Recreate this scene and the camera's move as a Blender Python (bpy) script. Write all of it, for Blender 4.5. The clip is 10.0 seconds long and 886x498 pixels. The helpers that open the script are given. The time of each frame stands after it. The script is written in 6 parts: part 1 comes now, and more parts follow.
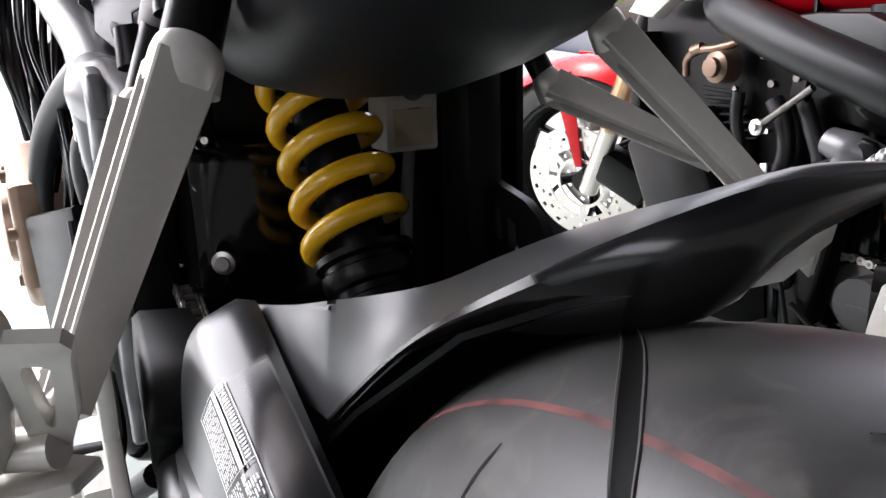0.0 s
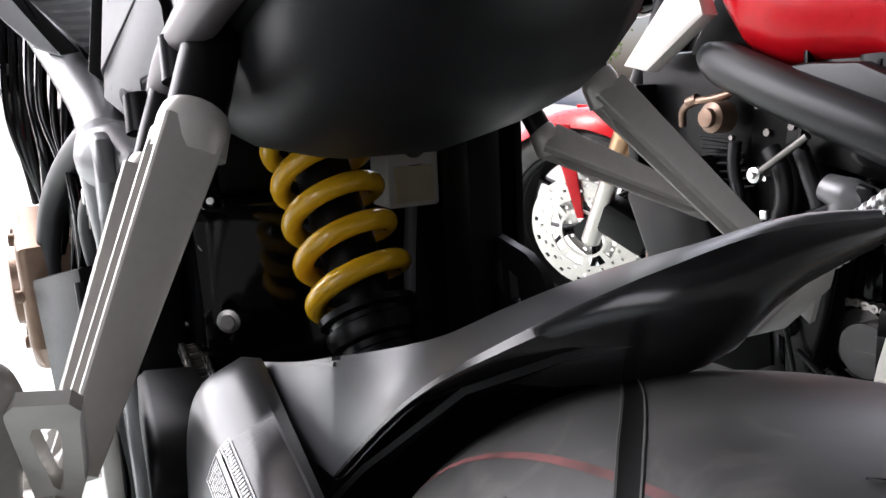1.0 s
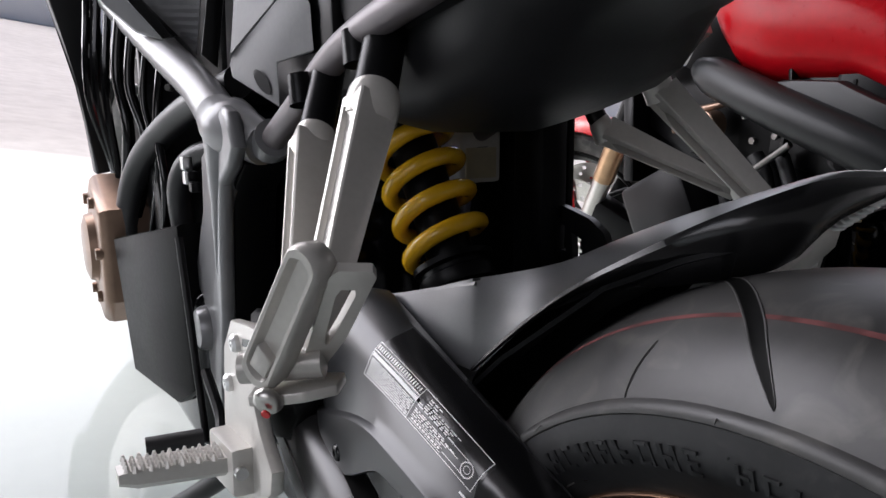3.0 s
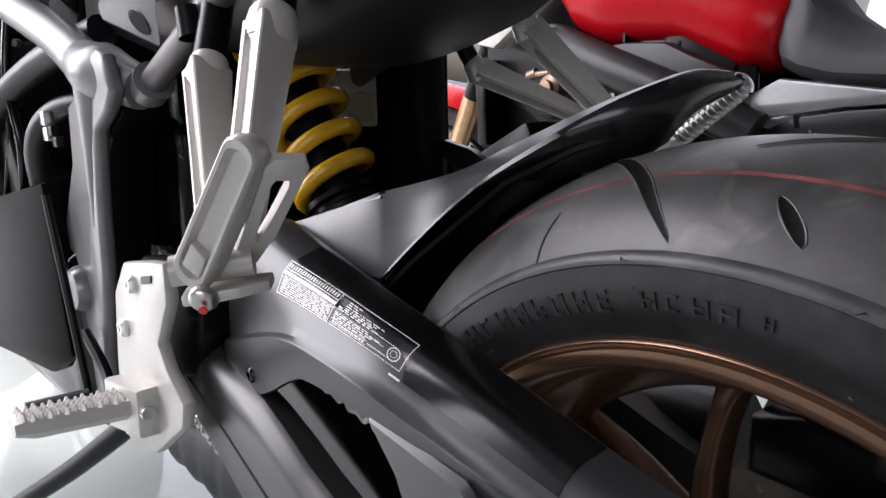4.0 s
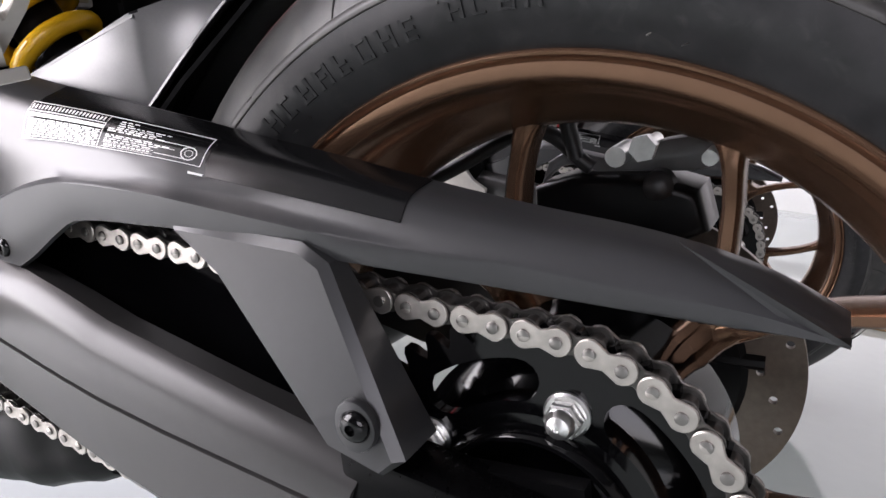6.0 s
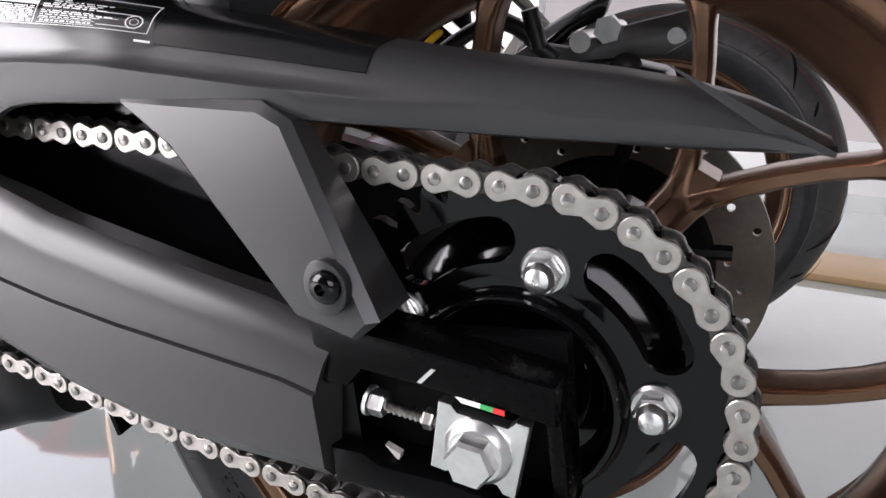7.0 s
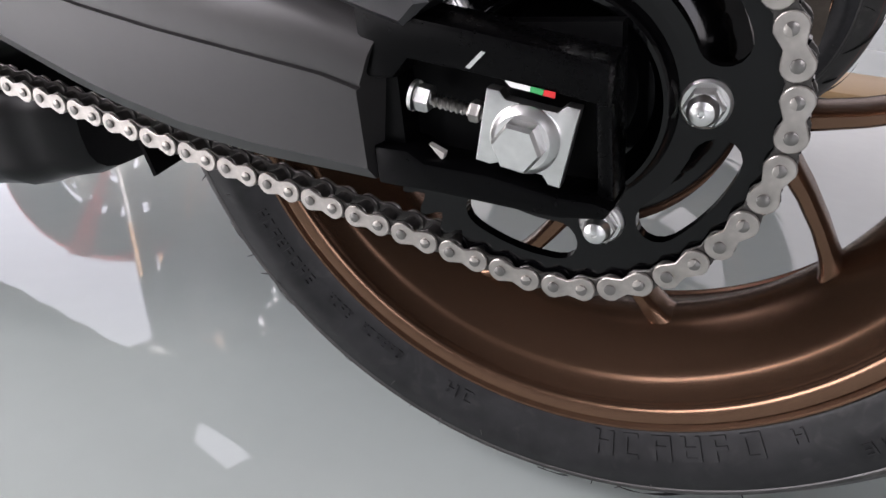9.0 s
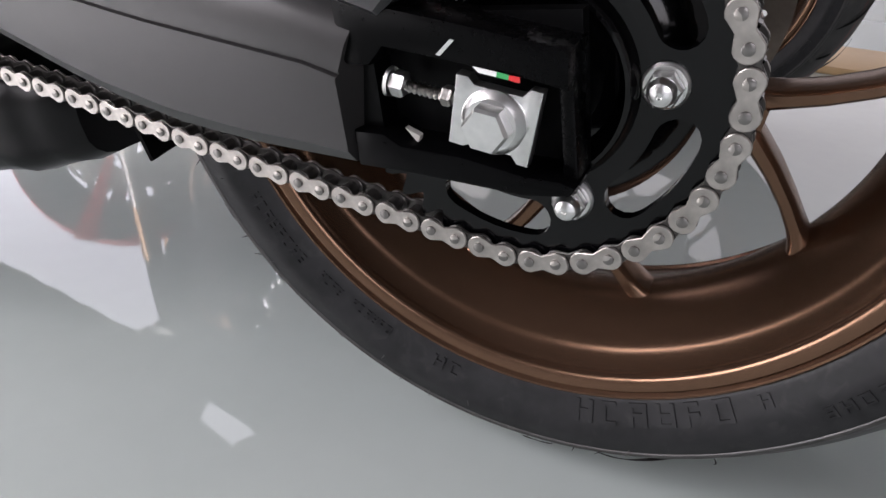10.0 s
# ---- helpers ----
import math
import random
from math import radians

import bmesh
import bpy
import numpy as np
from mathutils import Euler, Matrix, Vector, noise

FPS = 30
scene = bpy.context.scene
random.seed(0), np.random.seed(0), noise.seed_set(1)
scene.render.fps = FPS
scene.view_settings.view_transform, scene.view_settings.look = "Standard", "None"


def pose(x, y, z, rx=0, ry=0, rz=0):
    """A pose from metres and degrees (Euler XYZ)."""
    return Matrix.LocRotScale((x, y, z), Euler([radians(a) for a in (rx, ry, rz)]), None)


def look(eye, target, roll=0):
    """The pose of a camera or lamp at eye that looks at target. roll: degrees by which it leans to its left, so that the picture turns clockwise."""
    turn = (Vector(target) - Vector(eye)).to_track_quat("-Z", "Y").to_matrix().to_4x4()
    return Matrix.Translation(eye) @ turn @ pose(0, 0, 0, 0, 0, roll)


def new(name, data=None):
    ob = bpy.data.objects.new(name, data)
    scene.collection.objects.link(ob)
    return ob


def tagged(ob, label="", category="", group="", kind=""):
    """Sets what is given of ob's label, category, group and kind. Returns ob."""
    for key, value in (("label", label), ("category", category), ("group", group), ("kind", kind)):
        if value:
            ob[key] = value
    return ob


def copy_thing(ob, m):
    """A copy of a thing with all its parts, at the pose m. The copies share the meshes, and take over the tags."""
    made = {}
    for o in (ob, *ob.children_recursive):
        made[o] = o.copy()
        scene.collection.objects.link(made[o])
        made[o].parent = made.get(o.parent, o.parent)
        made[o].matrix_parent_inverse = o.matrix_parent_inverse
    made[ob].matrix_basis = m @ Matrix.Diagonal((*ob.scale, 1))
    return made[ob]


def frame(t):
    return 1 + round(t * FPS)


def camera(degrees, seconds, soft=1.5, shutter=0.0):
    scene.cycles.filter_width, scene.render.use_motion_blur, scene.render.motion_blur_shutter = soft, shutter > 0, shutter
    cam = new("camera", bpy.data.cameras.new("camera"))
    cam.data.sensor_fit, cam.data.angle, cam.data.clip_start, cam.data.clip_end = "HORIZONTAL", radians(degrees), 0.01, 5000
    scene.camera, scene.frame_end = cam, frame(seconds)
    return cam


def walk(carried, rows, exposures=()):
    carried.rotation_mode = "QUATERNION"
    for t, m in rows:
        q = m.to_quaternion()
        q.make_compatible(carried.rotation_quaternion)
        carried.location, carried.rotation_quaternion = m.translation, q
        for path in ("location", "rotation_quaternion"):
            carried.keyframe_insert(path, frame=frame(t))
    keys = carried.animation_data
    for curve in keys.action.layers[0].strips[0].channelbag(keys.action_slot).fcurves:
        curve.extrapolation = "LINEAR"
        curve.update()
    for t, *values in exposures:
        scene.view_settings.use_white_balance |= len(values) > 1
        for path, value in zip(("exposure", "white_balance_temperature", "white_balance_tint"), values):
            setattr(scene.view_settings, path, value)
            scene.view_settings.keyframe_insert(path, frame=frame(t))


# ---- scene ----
cam = camera(61.64, 10.0)
# seconds, eye in metres, then yaw, pitch and roll in degrees
PATH = [
    (0, -0.2543, -0.0160, 0.6898, -28.83, -18.42, 9.88),
    (0.5, -0.2529, -0.0172, 0.6898, -28.53, -16.98, 9.25),
    (1, -0.2561, -0.0213, 0.6926, -27.83, -14.45, 8.41),
    (1.5, -0.2675, -0.0299, 0.6915, -27.03, -12.92, 7.90),
    (2, -0.2975, -0.0390, 0.6990, -26.34, -13.20, 8.46),
    (2.2, -0.3144, -0.0425, 0.6970, -26.29, -13.30, 9.05),
    (3.3, -0.4248, -0.1037, 0.6573, -34.17, -13.67, 11.67),
    (3.5, -0.4369, -0.1066, 0.6467, -37.07, -13.18, 11.45),
    (4, -0.4490, -0.1115, 0.6231, -42.60, -12.43, 10.72),
    (4.5, -0.4581, -0.1109, 0.5948, -46.34, -11.64, 10.77),
    (5, -0.4700, -0.1092, 0.5661, -51.72, -11.08, 8.89),
    (5.5, -0.4782, -0.1077, 0.5336, -58.90, -10.89, 6.63),
    (5.7, -0.4803, -0.1039, 0.5213, -61.34, -11.13, 6.12),
    (6.8, -0.4760, -0.0950, 0.4507, -67.15, -10.78, 4.43),
    (7, -0.4784, -0.0941, 0.4386, -67.79, -11.62, 4.47),
    (7.5, -0.4837, -0.0895, 0.4155, -68.29, -14.09, 5.19),
    (8, -0.4888, -0.0834, 0.3931, -68.96, -17.13, 5.87),
    (8.5, -0.4890, -0.0827, 0.3774, -68.77, -21.04, 5.80),
    (9, -0.4970, -0.0903, 0.3726, -68.08, -24.10, 5.61),
    (9.5, -0.5039, -0.0998, 0.3801, -67.99, -25.55, 5.58),
    (10, -0.5090, -0.1114, 0.3808, -67.67, -25.60, 4.72),
]


def aim(x, y, z, yaw, pitch, roll):
    return pose(x, y, z, 0, 0, yaw) @ pose(0, 0, 0, 90 + pitch) @ pose(0, 0, 0, 0, 0, roll)


walk(cam, [(t, aim(*row)) for t, *row in PATH], exposures=[(0.0, 0.44, 6430, 20), (1.0, 0.35, 6430, 20), (2.0, -0.38, 6400, 20), (3.5, -0.24, 6350, 22), (4.5, 0.50, 6400, 24), (5.0, 0.55, 6450, 24), (5.5, 0.72, 6550, 24), (7.0, 0.62, 6550, 24), (8.0, 0.58, 6550, 24), (9.0, 0.34, 6550, 24), (10.0, 0.22, 6550, 24)])
SKY, SUN, FRONT_LIGHT, SIDE_FILL, LEFT_FILL, REAR_FILL = 0.16, 4.0, 90.0, 14.0, 145.0, 62.0

# ---- light ----
world = bpy.data.worlds.new("sky")
scene.world = world
world.use_nodes = True
wn = world.node_tree.nodes
sky = wn.new("ShaderNodeTexSky")
sky.sky_type, sky.sun_disc = "NISHITA", False
sky.sun_elevation, sky.sun_rotation = radians(64), radians(-25)
sky.air_density, sky.dust_density, sky.ozone_density = 0.9, 4.5, 0.8
world.node_tree.links.new(sky.outputs["Color"], wn["Background"].inputs["Color"])
wn["Background"].inputs["Strength"].default_value = SKY

sun = new("sun", bpy.data.lights.new("sun", "SUN"))
sun.data.energy, sun.data.angle, sun.data.color = SUN, radians(15), (1.0, 0.96, 0.9)
sun.matrix_world = look((0, 0, 0), (-math.sin(radians(-25)) * math.cos(radians(64)), -math.cos(radians(-25)) * math.cos(radians(64)), -math.sin(radians(64))))

# added area lamps; only the open front is a known source
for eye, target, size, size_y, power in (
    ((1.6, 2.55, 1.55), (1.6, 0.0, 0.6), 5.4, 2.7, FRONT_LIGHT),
    # in an assumed opening on the right
    ((5.1, -0.5, 1.55), (0.0, -0.3, 1.0), 4.0, 2.2, SIDE_FILL),
    # strengthens the left part of the open front
    ((-2.05, 2.60, 1.50), (-0.4, 0.3, 0.5), 1.9, 2.5, LEFT_FILL),
    # added fill from the unseen rear left, no source known there
    ((-4.45, -2.30, 1.65), (-0.2, 0.2, 0.7), 3.1, 2.1, REAR_FILL),
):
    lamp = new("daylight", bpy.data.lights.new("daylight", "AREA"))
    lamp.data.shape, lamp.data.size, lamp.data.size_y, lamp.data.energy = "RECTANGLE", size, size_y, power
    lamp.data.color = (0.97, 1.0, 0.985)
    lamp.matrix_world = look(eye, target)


# ---- materials ----
def surf(name, color, rough, metal=0.0, vary=0.12, grain=60.0, bump=0.05, large=6.0, coat=0.0, spec=0.5):
    """A painted, cast or moulded surface: colour and gloss vary at two scales, with a fine relief."""
    m = bpy.data.materials.new(name)
    m.use_nodes = True
    n, l = m.node_tree.nodes, m.node_tree.links
    b = n["Principled BSDF"]
    b.inputs["Metallic"].default_value, b.inputs["Specular IOR Level"].default_value = metal, spec
    b.inputs["Coat Weight"].default_value, b.inputs["Coat Roughness"].default_value = coat, 0.05
    co = n.new("ShaderNodeTexCoord")
    fine, wide = n.new("ShaderNodeTexNoise"), n.new("ShaderNodeTexNoise")
    for tex, scale, detail in ((fine, grain, 6.0), (wide, large, 3.0)):
        tex.inputs["Scale"].default_value, tex.inputs["Detail"].default_value = scale, detail
        l.new(co.outputs["Object"], tex.inputs["Vector"])
    both = n.new("ShaderNodeMath")
    both.operation = "MULTIPLY_ADD"
    both.inputs[1].default_value = 0.5
    l.new(fine.outputs["Fac"], both.inputs[0])
    half = n.new("ShaderNodeMath")
    half.operation = "MULTIPLY"
    half.inputs[1].default_value = 0.5
    l.new(wide.outputs["Fac"], half.inputs[0])
    l.new(half.outputs[0], both.inputs[2])
    ramp = n.new("ShaderNodeMix")
    ramp.data_type = "RGBA"
    ramp.inputs[6].default_value = (*[c * (1 - vary) for c in color], 1)
    ramp.inputs[7].default_value = (*[min(1, c * (1 + vary)) for c in color], 1)
    spread = n.new("ShaderNodeMapRange")
    spread.inputs["From Min"].default_value, spread.inputs["From Max"].default_value = 0.36, 0.64
    l.new(both.outputs[0], spread.inputs["Value"])
    l.new(spread.outputs["Result"], ramp.inputs[0])
    l.new(ramp.outputs[2], b.inputs["Base Color"])
    rr = n.new("ShaderNodeMapRange")
    rr.inputs["To Min"].default_value, rr.inputs["To Max"].default_value = rough * (1 - 1.2 * vary), min(1, rough * (1 + 1.2 * vary))
    l.new(both.outputs[0], rr.inputs["Value"])
    l.new(rr.outputs["Result"], b.inputs["Roughness"])
    if bump:
        bp = n.new("ShaderNodeBump")
        bp.inputs["Strength"].default_value, bp.inputs["Distance"].default_value = bump, 0.002
        l.new(fine.outputs["Fac"], bp.inputs["Height"])
        l.new(bp.outputs["Normal"], b.inputs["Normal"])
    return m


RUBBER = surf("tyre_rubber", (0.031, 0.030, 0.029), 0.48, vary=0.5, grain=45, bump=0.12, large=13, spec=0.5)


def scuffed(m, tone, scale, amount):
    """Pale dusty scuffs with a shape of their own over a surface."""
    n, l = m.node_tree.nodes, m.node_tree.links
    b = n["Principled BSDF"]
    under = b.inputs["Base Color"].links[0].from_socket
    co, tex, cut, mix = n.new("ShaderNodeTexCoord"), n.new("ShaderNodeTexNoise"), n.new("ShaderNodeMapRange"), n.new("ShaderNodeMix")
    tex.inputs["Scale"].default_value, tex.inputs["Detail"].default_value, tex.inputs["Distortion"].default_value = scale, 8.0, 1.2
    cut.inputs["From Min"].default_value, cut.inputs["From Max"].default_value, cut.inputs["To Max"].default_value = 0.56, 0.74, amount
    mix.data_type = "RGBA"
    mix.inputs[7].default_value = (*tone, 1)
    l.new(co.outputs["Object"], tex.inputs["Vector"])
    l.new(tex.outputs["Fac"], cut.inputs["Value"])
    l.new(cut.outputs["Result"], mix.inputs[0])
    l.new(under, mix.inputs[6])
    l.new(mix.outputs[2], b.inputs["Base Color"])


scuffed(RUBBER, (0.10, 0.095, 0.085), 32.0, 0.55)
SIDE_RUBBER = surf("sidewall_rubber", (0.015, 0.0153, 0.016), 0.42, vary=0.3, grain=90, bump=0.12, large=20, spec=0.24)
scuffed(SIDE_RUBBER, (0.06, 0.06, 0.058), 55.0, 0.25)
BLACK_RUBBER = surf("black_rubber", (0.010, 0.010, 0.011), 0.42, vary=0.2)
BRONZE = surf("bronze_paint", (0.180, 0.102, 0.064), 0.26, metal=0.80, vary=0.08, grain=90, bump=0.0)
GLOSS_BLACK = surf("gloss_black", (0.0016, 0.0016, 0.0019), 0.10, vary=0.2, bump=0.0, spec=0.34)
SATIN_BLACK = surf("satin_black", (0.0032, 0.0032, 0.0036), 0.30, vary=0.2, grain=150, bump=0.03, spec=0.20)
# for black parts, and where deep shade is put into the colour
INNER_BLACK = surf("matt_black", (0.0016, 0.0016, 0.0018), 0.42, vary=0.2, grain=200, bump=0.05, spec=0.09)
PLASTIC = surf("grey_plastic", (0.022, 0.0225, 0.0238), 0.30, vary=0.06, grain=150, bump=0.003, spec=0.5)
ARM = surf("swingarm_paint", (0.0215, 0.0208, 0.0208), 0.31, vary=0.06, grain=150, bump=0.004, spec=0.5)
FILM = surf("black_film", (0.0045, 0.0045, 0.005), 0.20, vary=0.15, grain=200, bump=0.004, spec=0.4)
CAST = surf("cast_silver", (0.52, 0.50, 0.465), 0.32, metal=0.3, vary=0.05, grain=200, bump=0.02)
FRAME = surf("frame_silver", (0.18, 0.18, 0.184), 0.30, metal=0.3, vary=0.06, grain=90, bump=0.0)
ZINC = surf("zinc_plate", (0.78, 0.78, 0.77), 0.30, metal=1.0, vary=0.12, grain=120, bump=0.05)
CHAIN = surf("chain_steel", (0.46, 0.43, 0.40), 0.33, metal=0.85, vary=0.25, grain=120, bump=0.03)
CHAIN_DARK = surf("chain_dark", (0.10, 0.095, 0.09), 0.35, metal=0.8, vary=0.2)
YELLOW = surf("yellow_enamel", (0.72, 0.40, 0.012), 0.22, vary=0.08, bump=0.02, coat=0.4)
RED = surf("red_enamel", (0.42, 0.004, 0.008), 0.28, vary=0.1, bump=0.0, spec=0.22)
WHITE_PLASTIC = surf("white_plastic", (0.68, 0.66, 0.60), 0.4, vary=0.06)
FLUID = surf("yellow_fluid", (0.62, 0.55, 0.36), 0.35, vary=0.1)
STEEL = surf("brushed_steel", (0.55, 0.53, 0.50), 0.3, metal=1.0, vary=0.12, grain=250)
PRINT = surf("white_print", (0.75, 0.75, 0.74), 0.4, vary=0.05, bump=0.0)
GREEN_PRINT = surf("green_print", (0.03, 0.33, 0.10), 0.4, bump=0.0)
RED_PRINT = surf("red_print", (0.62, 0.03, 0.03), 0.4, bump=0.0)
MESH_GREY = surf("grille_grey", (0.16, 0.16, 0.165), 0.4, metal=0.3, vary=0.15)
SEAT = surf("seat_vinyl", (0.035, 0.035, 0.037), 0.55, vary=0.2, grain=500, bump=0.2)
COPPER = surf("bronze_cover", (0.22, 0.145, 0.105), 0.35, metal=0.7, vary=0.12)


# ---- building blocks ----
SHAPE = [None]


def shaped(m):
    """From here on parts are set by this matrix (lengths and splay of the bike's front half, or its hangers)."""
    SHAPE[0] = m


def part(name, bm, material, parent, label="", smooth=40.0, kind=""):
    """Links a bmesh as one mesh object under a thing or a part."""
    if SHAPE[0] is not None:
        bmesh.ops.transform(bm, matrix=SHAPE[0], verts=bm.verts)
    bmesh.ops.remove_doubles(bm, verts=bm.verts, dist=1e-6)
    bmesh.ops.recalc_face_normals(bm, faces=bm.faces)
    me = bpy.data.meshes.new(name)
    bm.to_mesh(me)
    bm.free()
    for f in me.polygons:
        f.use_smooth = True
    me.set_sharp_from_angle(angle=radians(smooth))
    me.materials.append(material)
    ob = new(name, me)
    ob.parent = parent
    if label or kind:
        tagged(ob, label=label, kind=kind)
    return ob


def shared(name, mesh, parent, m):
    """One more object on a mesh that exists already."""
    ob = new(name, mesh)
    ob.parent = parent
    ob.matrix_basis = m
    return ob


def prism(outline, x0, x1, bevel=0.0, bm=None, segments=2):
    """A plate: an outline in y and z, from x0 to x1, with rounded edges."""
    bm = bm or bmesh.new()
    a = [bm.verts.new((x0, y, z)) for y, z in outline]
    b = [bm.verts.new((x1, y, z)) for y, z in outline]
    faces = [bm.faces.new(a), bm.faces.new(b[::-1])]
    n = len(a)
    faces += [bm.faces.new((a[i], b[i], b[(i + 1) % n], a[(i + 1) % n])) for i in range(n)]
    if bevel:
        bmesh.ops.recalc_face_normals(bm, faces=faces)
        edges = list({e for f in faces[:2] for e in f.edges})
        bmesh.ops.bevel(bm, geom=edges, offset=bevel, segments=segments, affect="EDGES", profile=0.5, clamp_overlap=True)
    return bm


def block(lo, hi, bevel=0.0, bm=None, m=None, segments=2):
    bm = bm or bmesh.new()
    made = bmesh.ops.create_cube(bm, size=1.0)["verts"]
    lo, hi = Vector(lo), Vector(hi)
    for v in made:
        v.co = Vector([(lo[k] + hi[k]) / 2 + v.co[k] * (hi[k] - lo[k]) for k in range(3)])
    if bevel:
        edges = list({e for v in made for e in v.link_edges})
        out = bmesh.ops.bevel(bm, geom=edges, offset=bevel, segments=segments, affect="EDGES", profile=0.5)
        made = list({v for f in out["faces"] for v in f.verts} | {v for v in made if v.is_valid})
    if m is not None:
        for v in made:
            v.co = m @ v.co
    return bm


def smooth_path(points, steps=6):
    """A curve through the points (Catmull-Rom)."""
    p = [Vector(q) for q in points]
    if len(p) < 3:
        return p
    p = [2 * p[0] - p[1], *p, 2 * p[-1] - p[-2]]
    out = []
    for i in range(1, len(p) - 2):
        for k in range(steps):
            t = k / steps
            a, b, c, d = p[i - 1], p[i], p[i + 1], p[i + 2]
            out.append(0.5 * (2 * b + (c - a) * t + (2 * a - 5 * b + 4 * c - d) * t * t + (3 * b - a - 3 * c + d) * t ** 3))
    out.append(p[-2])
    return out


def tube(points, radius, sides=14, bm=None, steps=6, caps=True, flat=1.0):
    """A round bar along a curve; radius may be a list, one for each point given."""
    bm = bm or bmesh.new()
    path = smooth_path(points, steps)
    n = len(path)
    radii = radius if isinstance(radius, (list, tuple)) else [radius] * len(points)
    up = Vector((0.31, 0.17, 0.93)).normalized()
    rings = []
    for i, p in enumerate(path):
        d = (path[min(i + 1, n - 1)] - path[max(i - 1, 0)]).normalized()
        side = d.cross(up).normalized()
        up2 = side.cross(d).normalized()
        u = i / (n - 1) * (len(radii) - 1)
        k = min(int(u), len(radii) - 2)
        r = radii[k] * (1 - (u - k)) + radii[k + 1] * (u - k)
        rings.append([bm.verts.new(p + side * math.cos(2 * math.pi * s / sides) * r + up2 * math.sin(2 * math.pi * s / sides) * r * flat) for s in range(sides)])
    for a, b in zip(rings, rings[1:]):
        for s in range(sides):
            bm.faces.new((a[s], a[(s + 1) % sides], b[(s + 1) % sides], b[s]))
    if caps:
        bm.faces.new(rings[0][::-1])
        bm.faces.new(rings[-1])
    return bm


def lathe(profile, sides=64, centre=(0.0, 0.0), bm=None, close=True, start=0.0, end=360.0):
    """Turns a profile of (x, radius) round the x axis through centre (y, z)."""
    bm = bm or bmesh.new()
    whole = end - start >= 360
    n = sides if whole else sides + 1
    rings = []
    for k in range(n):
        a = radians(start + (end - start) * k / sides)
        rings.append([bm.verts.new((x, centre[0] + r * math.cos(a), centre[1] + r * math.sin(a))) for x, r in profile])
    m = len(profile)
    for k in range(sides):
        a, b = rings[k], rings[(k + 1) % n]
        for i in range(m if close else m - 1):
            j = (i + 1) % m
            bm.faces.new((a[i], a[j], b[j], b[i]))
    if not whole and close:
        bm.faces.new(rings[0])
        bm.faces.new(rings[-1][::-1])
    return bm


def loft(rings, bm=None, close=False, caps=False):
    """A skin over rows of points; close joins each row's end to its start."""
    bm = bm or bmesh.new()
    rows = [[bm.verts.new(p) for p in ring] for ring in rings]
    m = len(rows[0])
    for a, b in zip(rows, rows[1:]):
        for i in range(m if close else m - 1):
            bm.faces.new((a[i], a[(i + 1) % m], b[(i + 1) % m], b[i]))
    if caps:
        bm.faces.new(rows[0][::-1])
        bm.faces.new(rows[-1])
    return bm


def shell(rings, thickness, bm=None):
    """A skin with thickness, its inner side towards smaller z and x nearer the middle."""
    bm = loft(rings, bm)
    bmesh.ops.recalc_face_normals(bm, faces=bm.faces)
    bmesh.ops.solidify(bm, geom=bm.faces[:], thickness=thickness)
    return bm


def hexnut(x0, x1, centre, width, bm=None, turn=0.0):
    """A hexagon prism along x with chamfered corners."""
    bm = bm or bmesh.new()
    r = width / 2 / math.cos(radians(30))
    t = (x1 - x0) * 0.18
    rings = []
    for x, k in ((x0, 0.88), (x0 + t, 1.0), (x1 - t, 1.0), (x1, 0.88)):
        rings.append([(x, centre[0] + r * k * math.cos(radians(60 * s + turn)), centre[1] + r * k * math.sin(radians(60 * s + turn))) for s in range(6)])
    return loft(rings, bm, close=True, caps=True)


def along(a, b):
    """A pose at a whose x axis points to b."""
    a, b = Vector(a), Vector(b)
    return Matrix.Translation(a) @ (b - a).to_track_quat("X", "Z").to_matrix().to_4x4()


def moved(bm, m):
    bmesh.ops.transform(bm, matrix=m, verts=bm.verts)
    return bm


# ---- the setting ----
def noise_mix(m, scales, colors, rough, bump=0.0, dist=0.01, coords="Object"):
    n, l = m.node_tree.nodes, m.node_tree.links
    b = n["Principled BSDF"]
    co = n.new("ShaderNodeTexCoord")
    last = None
    for s, (c0, c1) in zip(scales, colors):
        t = n.new("ShaderNodeTexNoise")
        t.inputs["Scale"].default_value, t.inputs["Detail"].default_value = s, 8.0
        l.new(co.outputs[coords], t.inputs["Vector"])
        x = n.new("ShaderNodeMix")
        x.data_type = "RGBA"
        x.inputs[6].default_value, x.inputs[7].default_value = (*c0, 1), (*c1, 1)
        l.new(t.outputs["Fac"], x.inputs[0])
        if last is None:
            last = x.outputs[2]
        else:
            k = n.new("ShaderNodeMix")
            k.data_type, k.blend_type = "RGBA", "MULTIPLY"
            k.inputs[0].default_value = 1.0
            l.new(last, k.inputs[6])
            l.new(x.outputs[2], k.inputs[7])
            last = k.outputs[2]
        fac = t.outputs["Fac"]
    l.new(last, b.inputs["Base Color"])
    b.inputs["Roughness"].default_value = rough
    if bump:
        bp = n.new("ShaderNodeBump")
        bp.inputs["Strength"].default_value, bp.inputs["Distance"].default_value = bump, dist
        l.new(fac, bp.inputs["Height"])
        l.new(bp.outputs["Normal"], b.inputs["Normal"])
    return m


def plain(name):
    m = bpy.data.materials.new(name)
    m.use_nodes = True
    return m


